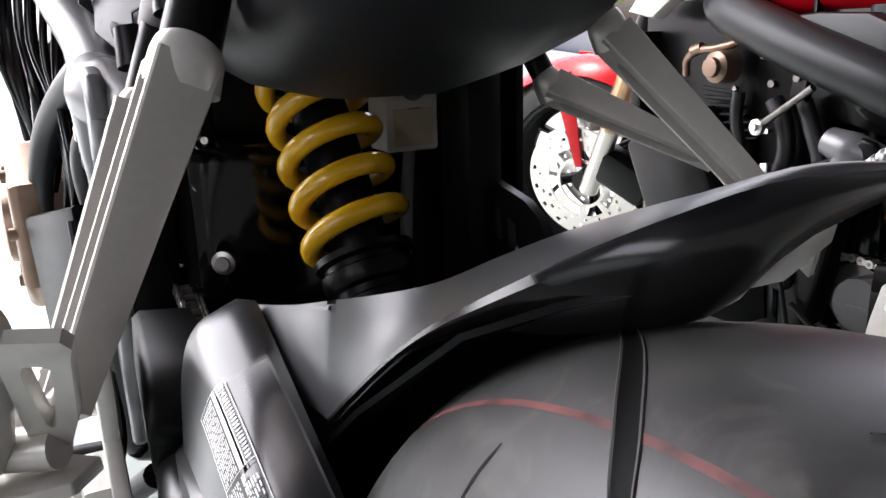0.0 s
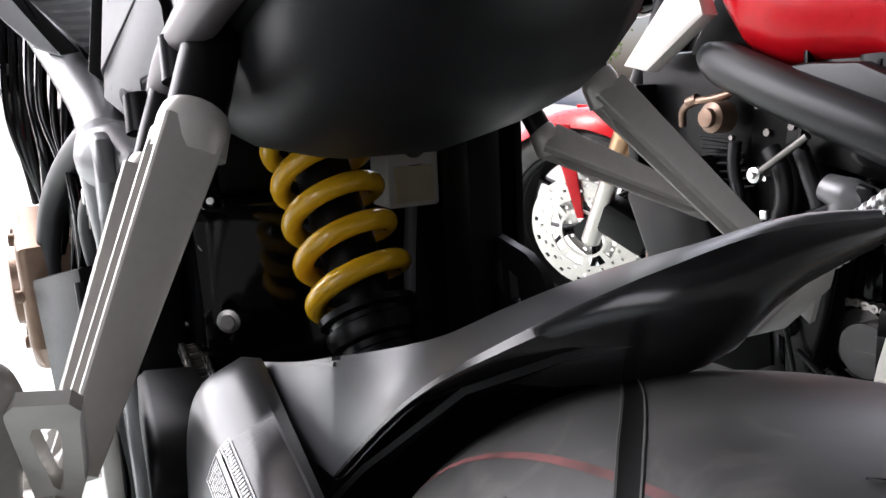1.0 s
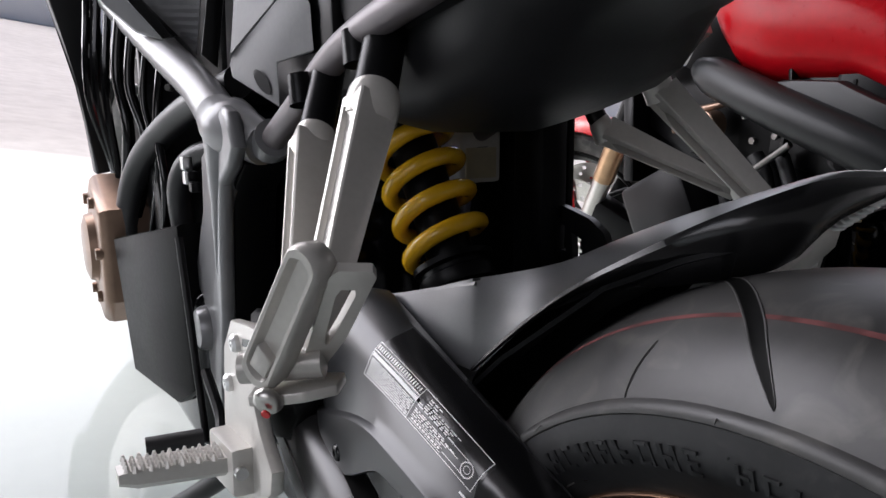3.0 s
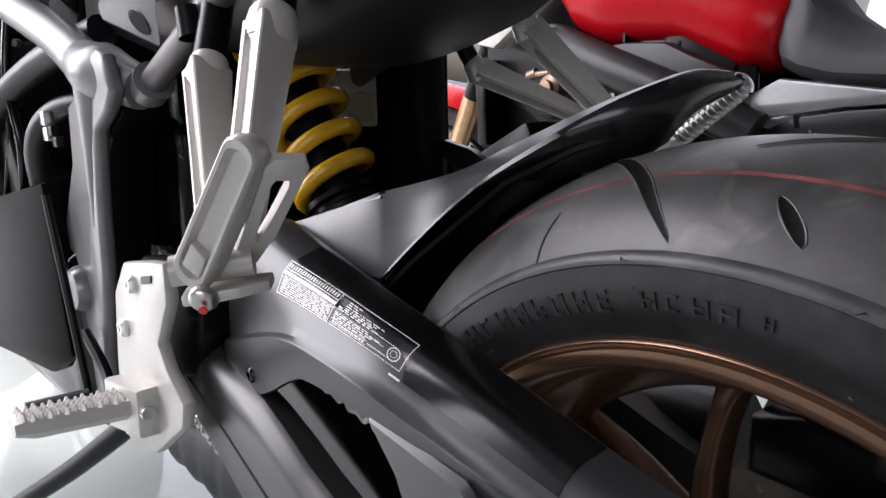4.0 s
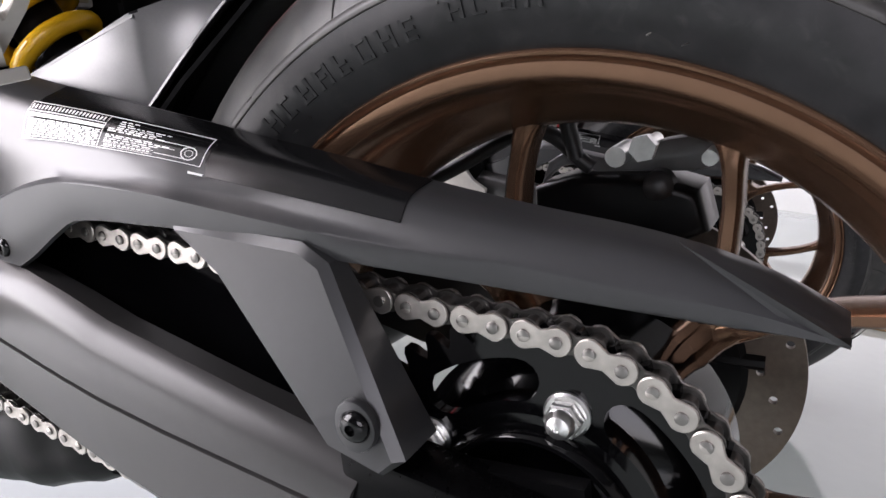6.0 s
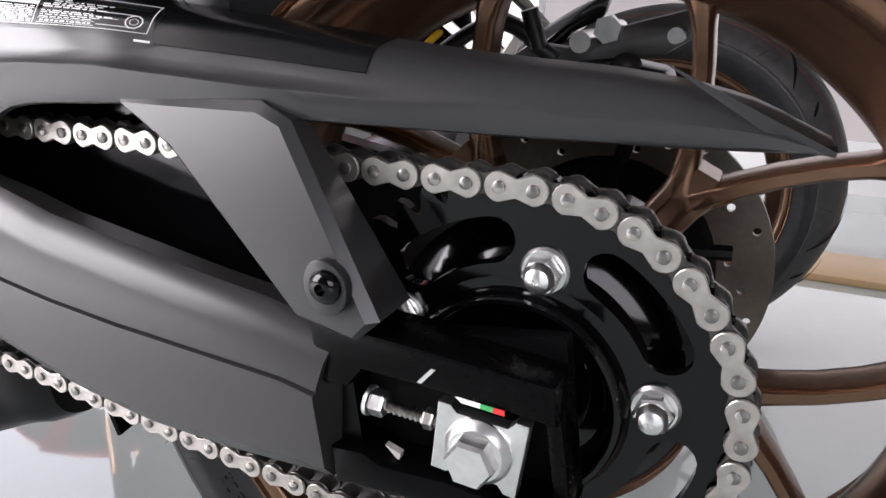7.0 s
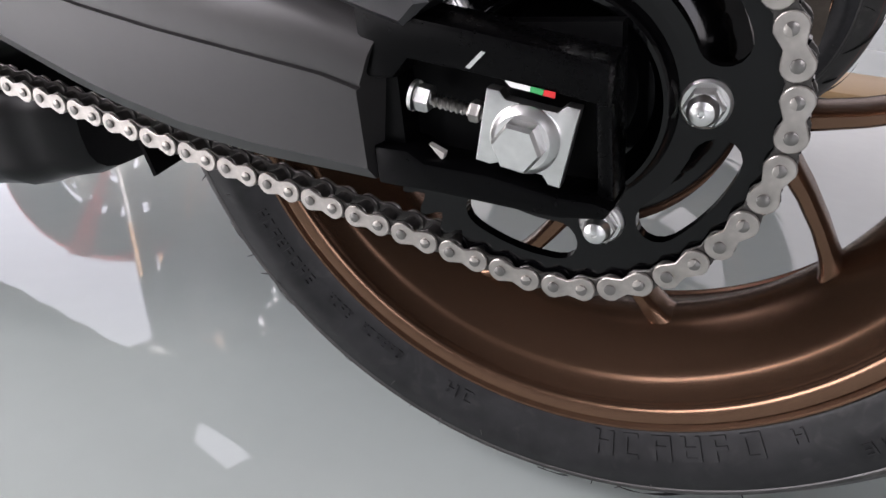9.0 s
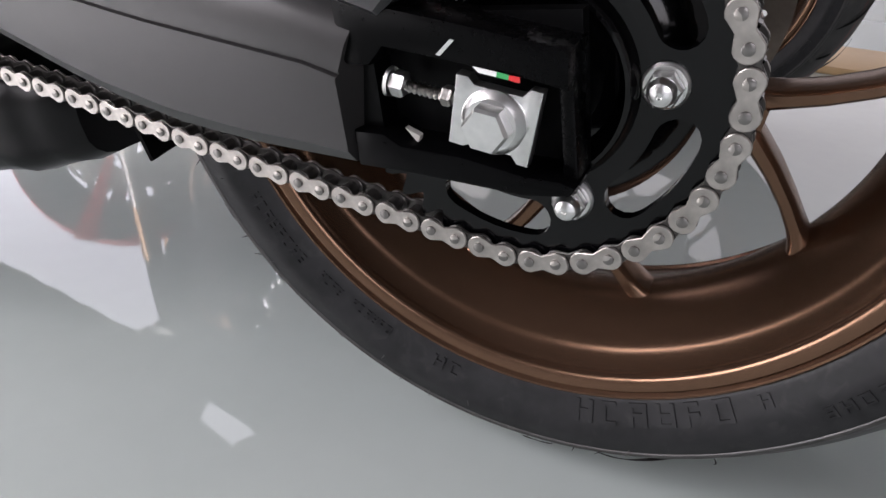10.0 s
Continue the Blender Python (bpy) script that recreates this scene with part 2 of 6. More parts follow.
EPOXY = noise_mix(plain("grey_epoxy"), (1.2, 30), (((0.42, 0.475, 0.455), (0.51, 0.565, 0.54)), ((0.94, 0.94, 0.94), (1, 1, 1))), 0.028, 0.008, 0.003)
CONCRETE = noise_mix(plain("light_concrete"), (0.8, 40), (((0.55, 0.54, 0.52), (0.66, 0.65, 0.63)), ((0.85, 0.85, 0.85), (1, 1, 1))), 0.8, 0.2, 0.004)
GRAVEL = noise_mix(plain("grey_gravel"), (0.5, 9), (((0.52, 0.52, 0.50), (0.66, 0.66, 0.63)), ((0.65, 0.65, 0.65), (1, 1, 1))), 0.9, 0.5, 0.02)
PLASTER = noise_mix(plain("white_plaster"), (0.7, 60), (((0.74, 0.74, 0.72), (0.82, 0.82, 0.80)), ((0.93, 0.93, 0.93), (1, 1, 1))), 0.7, 0.1, 0.002)
GREY_WALL = noise_mix(plain("grey_wall"), (0.7, 30), (((0.07, 0.072, 0.075), (0.10, 0.102, 0.105)), ((0.9, 0.9, 0.9), (1, 1, 1))), 0.7, 0.1, 0.002)
LEAF = noise_mix(plain("leaf_green"), (3, 40), (((0.10, 0.20, 0.03), (0.22, 0.34, 0.07)), ((0.7, 0.7, 0.7), (1, 1, 1))), 0.6)
BARK = noise_mix(plain("bark"), (6, 60), (((0.10, 0.07, 0.05), (0.20, 0.15, 0.11)), ((0.7, 0.7, 0.7), (1, 1, 1))), 0.85, 0.5, 0.01)
PALE_WALL = noise_mix(plain("pale_grey_wall"), (0.7, 30), (((0.28, 0.28, 0.275), (0.34, 0.34, 0.335)), ((0.9, 0.9, 0.9), (1, 1, 1))), 0.7, 0.1, 0.002)
TIMBER = noise_mix(plain("light_timber"), (2, 50), (((0.42, 0.27, 0.13), (0.55, 0.37, 0.19)), ((0.85, 0.85, 0.85), (1, 1, 1))), 0.5)


def setting(name, bm, material, label, category):
    ob = part(name, bm, material, None, smooth=30)
    return tagged(ob, label=label, category=category, kind="structure")


setting("ground", block((-60, -60, -0.60), (60, 90, -0.06)), GRAVEL, "grey gravel and asphalt ground outside the showroom", "ground")
setting("pavement", block((-20, 2.2, -0.29), (20, 3.5, -0.02), 0.01), CONCRETE, "sunlit pale concrete apron before the showroom", "pavement")
setting("floor", block((-4.7, -4.7, -0.30), (5.4, 2.2, 0.0)), EPOXY, "glossy grey epoxy showroom floor with reflections", "floor")
setting("ceiling", block((-4.7, -4.7, 3.0), (5.4, 2.4, 3.15)), GREY_WALL, "dark grey painted showroom ceiling", "ceiling")
setting("wall_back", block((-4.7, -4.7, 0.0), (5.4, -4.5, 3.0)), PALE_WALL, "pale grey painted rear wall of the showroom", "wall")
# out of view, added to block bright outdoors from the swingarm's reflections
setting("wall_front", block((-4.7, 2.2, -0.30), (-3.0, 2.4, 3.0)), GREY_WALL, "unseen dark grey front wall added to darken reflections", "wall")
# unseen wall; its opening is added to let the rear fill in
bm = block((-4.7, -4.5, 0.0), (-4.5, 2.2, 0.55))
block((-4.7, -4.5, 2.75), (-4.5, 2.2, 3.0), bm=bm)
block((-4.7, -4.5, 0.55), (-4.5, -3.9, 2.75), bm=bm)
block((-4.7, -0.7, 0.55), (-4.5, 2.2, 2.75), bm=bm)
setting("wall_left", bm, GREY_WALL, "unseen dark grey side wall with an added window opening", "wall")
# the opening in this wall is assumed, for side light
bm = block((5.2, -4.5, 0.0), (5.4, 2.2, 0.35))
block((5.2, -4.5, 2.75), (5.4, 2.2, 3.0), bm=bm)
block((5.2, -4.5, 0.35), (5.4, -2.6, 2.75), bm=bm)
block((5.2, 1.6, 0.35), (5.4, 2.2, 2.75), bm=bm)
setting("wall_right", bm, PLASTER, "white plaster side wall with an assumed wide opening", "wall")
# added backdrop: keeps sky blue out of the floor's reflections
setting("facade", block((9.0, -9.0, -0.06), (9.3, 9.0, 5.5)), PALE_WALL, "pale grey wall added outside to hide blue sky from reflections", "wall")
bm = block((-20, 16.0, -0.06), (20, 16.25, 0.72), 0.02)
for k in range(9):
    block((-20 + 5 * k, 15.9, -0.06), (-19.6 + 5 * k, 16.35, 1.05), 0.02, bm=bm)
setting("garden_wall", bm, PLASTER, "low white plastered wall with pillars across the road", "wall")

board = part("timber_board", block((1.86, -1.70, 0.0), (2.32, -0.05, 0.022), 0.004), TIMBER, None)
tagged(board, label="light timber board lying on the epoxy floor", category="board")

# greenery across the road: shrubs of many small leaves
rnd = random.Random(4)


def shrub(x, y, height, width):
    root = new("tree")
    root.location = (x, y, -0.06)
    tagged(root, label="leafy green tree behind the low white wall", category="tree", group="trees across the road")
    bm = tube([(0, 0, 0), (0.05, 0, height * 0.3), (0.0, 0.05, height * 0.6)], [0.16, 0.11, 0.05], 8)
    for k in range(5):
        a = k * 1.26
        tube([(0, 0, height * 0.3), (0.4 * math.cos(a), 0.4 * math.sin(a), height * 0.5), (0.9 * math.cos(a), 0.9 * math.sin(a), height * 0.75)], [0.06, 0.04, 0.02], 6, bm=bm, steps=3)
    part("trunk", bm, BARK, root)
    verts, faces = [], []
    clumps = [(rnd.gauss(0, width * 0.32), rnd.gauss(0, width * 0.3), height * rnd.uniform(0.28, 1.0)) for _ in range(60)]
    for cx, cy, cz in clumps:
        for _ in range(70):
            p = Vector((cx + rnd.gauss(0, 0.28), cy + rnd.gauss(0, 0.28), cz + rnd.gauss(0, 0.22)))
            u = Vector((rnd.gauss(0, 1), rnd.gauss(0, 1), rnd.gauss(0, 1))).normalized() * rnd.uniform(0.06, 0.12)
            w = u.cross(Vector((rnd.gauss(0, 1), rnd.gauss(0, 1), rnd.gauss(0, 1)))).normalized() * 0.045
            i = len(verts)
            verts += [p - u, p + w, p + u, p - w]
            faces.append((i, i + 1, i + 2, i + 3))
    me = bpy.data.meshes.new("crown")
    me.from_pydata(verts, [], faces)
    me.materials.append(LEAF)
    ob = new("crown", me)
    ob.parent = root
    return root


for k in range(7):
    shrub(-13 + 4.2 * k + rnd.uniform(-0.6, 0.6), 18.5 + rnd.uniform(-0.5, 1.5), rnd.uniform(3.6, 5.5), rnd.uniform(3.0, 4.0))

# ---- motorcycle ----
PITCH = 8.0   # the plans below lie 8 degrees nose-up to the level bike
# the front half is a little shorter and splays outwards; the hangers stand a little further forward
FORE = Matrix(((0.9653, -0.0473, -0.0082, 0.0117), (-0.0095, 0.9207, 0.0327, 0.0137), (0.0076, -0.0075, 0.9606, 0.0179), (0, 0, 0, 1)))
HANG = Matrix(((1.0483, -0.0658, -0.0130, 0.0349), (0.0473, 0.9296, -0.0130, 0.0411), (-0.0016, -0.0013, 1.0355, -0.0116), (0, 0, 0, 1)))
MIRROR = Matrix.Scale(-1, 4, (1, 0, 0))


def level(x, y, z):
    """From the level bike (origin at the rear axle) to the plan's axes."""
    c, s = math.cos(radians(PITCH)), math.sin(radians(PITCH))
    return (x, y * c - z * s, y * s + z * c)


def side_wall(k, half, bead_x):
    """Half width of a tyre, k from 0 at the tread's edge to 1 at the bead."""
    return half * 0.985 + half * 0.018 * math.sin(math.pi * min(1.0, k / 0.75)) - (half * 0.985 - bead_x) * max(0.0, (k - 0.30) / 0.70) ** 1.7


def tyre_profile(r, half, bead_r, bead_x, edge):
    crown = []
    for k in range(-12, 13):
        u = k / 12
        x = half * 0.955 * math.sin(u * 1.22) / math.sin(1.22)
        crown.append((x, r - (r - edge) * (1 - math.cos(u * 1.22)) / (1 - math.cos(1.22))))
    left = [(-half * 0.962, edge - 0.0014)] + [(-side_wall(k, half, bead_x), edge - 0.0026 - (edge - 0.0026 - bead_r) * k) for k in (0.0, 0.08, 0.16, 0.25, 0.35, 0.45, 0.55, 0.65, 0.75, 0.84, 0.92, 1.0)] + [(-bead_x + 0.004, bead_r - 0.002), (-bead_x + 0.012, bead_r - 0.006)]
    return left[::-1] + crown + [(-x, y) for x, y in left]


def pressed(angle):
    """How far the loaded tyre keeps its crown: full above, flattened where it stands on the floor."""
    return 1 - 0.26 * max(0.0, -math.sin(radians(angle + PITCH))) ** 2


def tread_point(angle, x, r=0.326, half=0.09, lift=0.0):
    """A place on the tread of the rear tyre."""
    edge = 0.275
    s = max(-1, min(1, x / (half * 0.955) * math.sin(1.22)))
    u = math.asin(s)
    rr = r - (r - edge) * (1 - math.cos(u)) / (1 - math.cos(1.22))
    rr = edge + (rr - edge) * pressed(angle) + lift
    return Vector((x, rr * math.cos(radians(angle)), rr * math.sin(radians(angle))))


def rim(flange, half, sides=128):
    f = flange
    side = [(half, f), (half + 0.0018, f - 0.0006), (half + 0.0026, f - 0.0018), (half + 0.0020, f - 0.0030), (half - 0.0004, f - 0.0038), (half - 0.0016, f - 0.0046), (half - 0.0010, f - 0.0056), (half + 0.0006, f - 0.0062), (half + 0.0006, f - 0.0080), (half - 0.0006, f - 0.0130), (half - 0.0022, f - 0.0150), (half - 0.0048, f - 0.0156), (half - 0.0068, f - 0.0146), (half * 0.86, f - 0.0150), (half * 0.70, f - 0.0185), (half * 0.665, f - 0.0212), (half * 0.635, f - 0.0232), (half * 0.58, f - 0.0250), (half * 0.42, f - 0.0320), (half * 0.24, f - 0.0398), (half * 0.08, f - 0.0435)]
    outer = [(0.0, f - 0.030), (half * 0.6, f - 0.015), (half - 0.012, f - 0.004), (half - 0.004, f - 0.001)]
    left = [(-x, r) for x, r in side]
    return lathe(left + side[::-1] + outer[::-1] + [(-x, r) for x, r in outer], sides)


def spoke_mesh(a0, split, spread, r0, r1, width, depth):
    """A forked spoke in the plane of the wheel: a boxed stem with a sunken panel, and two branches that flare into the rim."""
    bm = bmesh.new()

    def bar(places, sides=12):
        """A rounded bar through centres in the wheel's plane, each with its half width."""
        rings = []
        for i, (c, w) in enumerate(places):
            d = (places[min(i + 1, len(places) - 1)][0] - places[max(i - 1, 0)][0]).normalized()
            s = Vector((0, -d.z, d.y))
            ring = []
            for k in range(sides):
                a = 2 * math.pi * (k + 0.5) / sides
                p, q = math.cos(a), math.sin(a)
                ring.append(c + s * w * math.copysign(abs(p) ** 0.55, p) + Vector((depth * math.copysign(abs(q) ** 0.55, q), 0, 0)))
            rings.append(ring)
        loft(rings, bm, close=True, caps=True)

    def at(r, a):
        return Vector((0, r * math.cos(radians(a)), r * math.sin(radians(a))))

    # the stem: two cheeks with a thinner web between them
    for sgn in (-1, 1):
        bar([(at(r, a0 + sgn * b), width * w) for r, b, w in ((r0, 9.0, 0.85), (split * 0.72, 6.2, 0.70), (split * 0.90, 5.0, 0.70), (split * 1.02, 5.2, 0.85))])
        root, end = at(split * 0.93, a0 + sgn * 2.5), at(r1, a0 + sgn * spread)
        out = (end - root).normalized()
        bend = Vector((0, -out.z, out.y)) * sgn * 0.006
        places = []
        for t, w in ((0.0, 1.35), (0.10, 1.15), (0.22, 1.0), (0.40, 0.90), (0.60, 0.86), (0.76, 0.92), (0.86, 1.15), (0.94, 1.75), (1.0, 2.9)):
            places.append((root.lerp(end, t) - bend * math.sin(math.pi * t), width * w))
        bar(places)
    web = [at(r0, a0 - 8), at(split * 0.98, a0 - 5), at(split * 1.06, a0), at(split * 0.98, a0 + 5), at(r0, a0 + 8)]
    loft([[p + Vector((x, 0, 0)) for p in web] for x in (-depth * 0.45, depth * 0.45)], bm, close=True, caps=True)
    cross = [at(split * 0.86, a0 - 6), at(split * 1.08, a0 - 3.0), at(split * 1.10, a0 + 3.0), at(split * 0.86, a0 + 6), at(split * 0.93, a0)]
    loft([[p + Vector((x, 0, 0)) for p in cross] for x in (-depth * 0.9, depth * 0.9)], bm, close=True, caps=True)
    return bm


def sprocket_mesh(teeth, pitch_r, x0, x1, phase, nut_angle):
    """A toothed ring with five long slots whose ends are rounded."""
    bm = bmesh.new()
    tooth = [0.1005, 0.1035, 0.1095, 0.1122, 0.1095, 0.1035]
    n = teeth * 6
    loops = [[(tooth[k % 6], 360 * k / n + math.degrees(phase)) for k in range(n)], [(0.054, 4 * k) for k in range(90)]]
    for k in range(5):
        mid, half, rm, rr = nut_angle + 36 + 72 * k, 15.5, 0.0800, 0.0115
        loop = [(rm + rr, mid - half + 2 * half * i / 12) for i in range(13)]
        loop += [(rm + rr * math.cos(math.pi * i / 8), mid + half + math.degrees(rr / rm) * math.sin(math.pi * i / 8)) for i in range(1, 8)]
        loop += [(rm - rr, mid + half - 2 * half * i / 12) for i in range(13)]
        loop += [(rm - rr * math.cos(math.pi * i / 8), mid - half - math.degrees(rr / rm) * math.sin(math.pi * i / 8)) for i in range(1, 8)]
        loops.append(loop)
    for loop in loops:
        vs = [bm.verts.new((x0, r * math.cos(radians(a)), r * math.sin(radians(a)))) for r, a in loop]
        for i in range(len(vs)):
            bm.edges.new((vs[i], vs[(i + 1) % len(vs)]))
    bmesh.ops.triangle_fill(bm, use_beauty=True, edges=bm.edges[:], normal=(1, 0, 0))
    out = bmesh.ops.extrude_face_region(bm, geom=bm.faces[:])
    for v in out["geom"]:
        if isinstance(v, bmesh.types.BMVert):
            v.co.x = x1
    return bm


def link_outline(r, waist, pitch, n=8):
    """A chain plate's outline, from pin to pin along y."""
    pts = []
    for k in range(n + 1):
        a = math.pi / 2 + math.pi * k / n
        pts.append((r * math.cos(a), r * math.sin(a)))
    pts.append((pitch / 2, -waist))
    for k in range(n + 1):
        a = -math.pi / 2 + math.pi * k / n
        pts.append((pitch + r * math.cos(a), r * math.sin(a)))
    pts.append((pitch / 2, waist))
    return pts


def chain_meshes(pitch):
    """The two kinds of link, each from the origin along y; the chain's middle at x = 0."""
    outer, inner = bmesh.new(), bmesh.new()
    plate = link_outline(0.0073, 0.0046, pitch)
    for x in (-0.0098, 0.0077):
        prism(plate, x, x + 0.0021, 0.0004, bm=outer, segments=1)
    count = len(outer.faces)
    for y in (0, pitch):
        lathe([(-0.0114, 0.0), (-0.0114, 0.0018), (-0.0109, 0.0031), (0.0109, 0.0026), (0.0114, 0.0018), (0.0114, 0.0)], 12, (y, 0), bm=outer, close=False)
    outer.faces.ensure_lookup_table()
    for face in outer.faces[count:]:
        face.material_index = 1
    plate = link_outline(0.0075, 0.0050, pitch)
    for x in (-0.0072, 0.0051):
        prism(plate, x, x + 0.0021, 0.0004, bm=inner, segments=1)
    for y in (0, pitch):
        lathe([(-0.0052, 0.0), (-0.0052, 0.0050), (0.0052, 0.0050), (0.0052, 0.0)], 12, (y, 0), bm=inner, close=False)
    return outer, inner


def chain_path(pitch):
    """Places of the pins: round the rear sprocket, along the lower run, round the front one and back."""
    R, rf, up, low = 0.1062, 0.075, radians(8.6), radians(16.0)

    def course(y):
        front = Vector((y, 0.026 + 0.15 * y))
        pts = []
        for k in range(200):   # from the upper tangent over the back to the lower one
            a = math.pi / 2 + up + (math.pi + low - up) * k / 199
            pts.append(Vector((R * math.cos(a), R * math.sin(a))))
        lower0, lower1 = pts[-1], front + rf * Vector((math.sin(low * 0.72), -math.cos(low * 0.72)))
        for k in range(1, 120):
            pts.append(lower0.lerp(lower1, k / 120) + Vector((0, 0.022 * (k / 120 - max(0.0, k / 60 - 1) ** 1.2) - 0.006 * math.sin(math.pi * k / 120))))
        for k in range(120):
            a = -math.pi / 2 + low * 0.72 + (math.pi - low * 0.72 + up) * k / 119
            pts.append(front + rf * Vector((math.cos(a), math.sin(a))))
        upper0, upper1 = pts[-1], pts[0]
        for k in range(1, 120):
            pts.append(upper0.lerp(upper1, k / 120))
        pts.append(pts[0])
        length = [0.0]
        for a, b in zip(pts, pts[1:]):
            length.append(length[-1] + (b - a).length)
        return pts, length

    y = min((0.585 + 0.0002 * k for k in range(160)), key=lambda q: abs((course(q)[1][-1] / pitch + 1) % 2 - 1))
    pts, length = course(y)
    n = 2 * round(length[-1] / pitch / 2)
    out = []
    for k in range(n):
        s = (length[-1] * k / n - 0.73 * pitch) % length[-1]
        j = max(i for i in range(len(length) - 1) if length[i] <= s)
        t = (s - length[j]) / (length[j + 1] - length[j])
        out.append(pts[j].lerp(pts[j + 1], t))
    return out


def stations(table, y):
    """Reads a table of rows that begin with y, between its rows."""
    rows = sorted(table)
    if y <= rows[0][0]:
        return rows[0][1:]
    for a, b in zip(rows, rows[1:]):
        if a[0] <= y <= b[0]:
            t = (y - a[0]) / (b[0] - a[0])
            return [p + (q - p) * t for p, q in zip(a[1:], b[1:])]
    return rows[-1][1:]


def flowing(table, y):
    """Reads such a table along a smooth curve."""
    rows = sorted(table)
    if y <= rows[0][0]:
        return rows[0][1:]
    if y >= rows[-1][0]:
        return rows[-1][1:]
    k = max(i for i in range(len(rows) - 1) if rows[i][0] <= y)
    a, b = rows[k], rows[k + 1]
    p, q = rows[max(0, k - 1)], rows[min(len(rows) - 1, k + 2)]
    h = b[0] - a[0]
    t = (y - a[0]) / h
    out = []
    for i in range(1, len(a)):
        m0, m1 = (b[i] - p[i]) / (b[0] - p[0]) * h, (q[i] - a[i]) / (q[0] - a[0]) * h
        out.append((2 * t ** 3 - 3 * t ** 2 + 1) * a[i] + (t ** 3 - 2 * t ** 2 + t) * m0 + (3 * t ** 2 - 2 * t ** 3) * b[i] + (t ** 3 - t ** 2) * m1)
    return out


# chain cover: y, lower edge, ledge (x, z), then three places up its outer skin (x, z)
COVER = [
    (0.397, 0.152, -0.1300, 0.1590, -0.1270, 0.183, -0.1180, 0.206, -0.0980, 0.217),
    (0.391, 0.138, -0.1365, 0.1600, -0.1335, 0.200, -0.1225, 0.231, -0.0980, 0.243),
    (0.378, 0.128, -0.1395, 0.1640, -0.1352, 0.211, -0.1222, 0.242, -0.0975, 0.254),
    (0.360, 0.126, -0.1405, 0.1695, -0.1345, 0.214, -0.1212, 0.242, -0.0970, 0.253),
    (0.336, 0.128, -0.1405, 0.1768, -0.1330, 0.213, -0.1197, 0.237, -0.0955, 0.247),
    (0.310, 0.138, -0.1405, 0.1840, -0.1310, 0.211, -0.1182, 0.231, -0.0940, 0.240),
    (0.285, 0.152, -0.1400, 0.1882, -0.1303, 0.2085, -0.1170, 0.2262, -0.0930, 0.234),
    (0.262, 0.162, -0.1397, 0.1890, -0.1300, 0.2055, -0.1160, 0.2215, -0.0920, 0.228),
    (0.200, 0.160, -0.1380, 0.1825, -0.1285, 0.1955, -0.1137, 0.2080, -0.0910, 0.213),
    (0.170, 0.157, -0.1365, 0.1770, -0.1273, 0.1895, -0.1127, 0.2012, -0.0900, 0.205),
    (0.100, 0.146, -0.1330, 0.1635, -0.1250, 0.1750, -0.1112, 0.1855, -0.0890, 0.188),
    (0.044, 0.138, -0.1300, 0.1530, -0.1230, 0.1628, -0.1100, 0.1712, -0.0890, 0.1738),
    (-0.006, 0.131, -0.1275, 0.1450, -0.1210, 0.1532, -0.1090, 0.1600, -0.0890, 0.1625),
    (-0.064, 0.124, -0.1255, 0.1350, -0.1195, 0.1430, -0.1080, 0.1490, -0.0900, 0.1510),
    (-0.110, 0.119, -0.1240, 0.1270, -0.1185, 0.1315, -0.1080, 0.1345, -0.0920, 0.1362),
    (-0.138, 0.117, -0.1220, 0.1175, -0.1180, 0.1178, -0.1100, 0.1180, -0.0980, 0.1185),
]


def cover_section(y):
    """The lower edge, and a curve up the outer skin from the ledge to the top."""
    low, *v = flowing(COVER, y)
    return low, [Vector((v[i], v[i + 1])) for i in (0, 2, 4, 6)]


def cover_point(y, s, lift=0.0):
    """A place on the chain cover: s from 0 (ledge) to 2 (top edge)."""
    p = cover_section(y)[1]
    knots = (0.0, 0.5, 1.5, 2.0)
    k = 0 if s < 0.5 else (1 if s < 1.5 else 2)
    a, b = p[k], p[k + 1]
    h, t = knots[k + 1] - knots[k], (s - knots[k]) / (knots[k + 1] - knots[k])
    m0 = (b - a) if k == 0 else (b - p[k - 1]) / (knots[k + 1] - knots[k - 1]) * h
    m1 = (b - a) if k == 2 else (p[k + 2] - a) / (knots[k + 2] - knots[k]) * h
    q = a * (2 * t ** 3 - 3 * t ** 2 + 1) + m0 * (t ** 3 - 2 * t ** 2 + t) + b * (3 * t ** 2 - 2 * t ** 3) + m1 * (t ** 3 - t ** 2)
    d = a * (6 * t * t - 6 * t) + m0 * (3 * t * t - 4 * t + 1) + b * (6 * t - 6 * t * t) + m1 * (3 * t * t - 2 * t)
    n = Vector((-d.y, d.x)).normalized()
    q = q + n * lift
    return Vector((q.x, y, q.y))


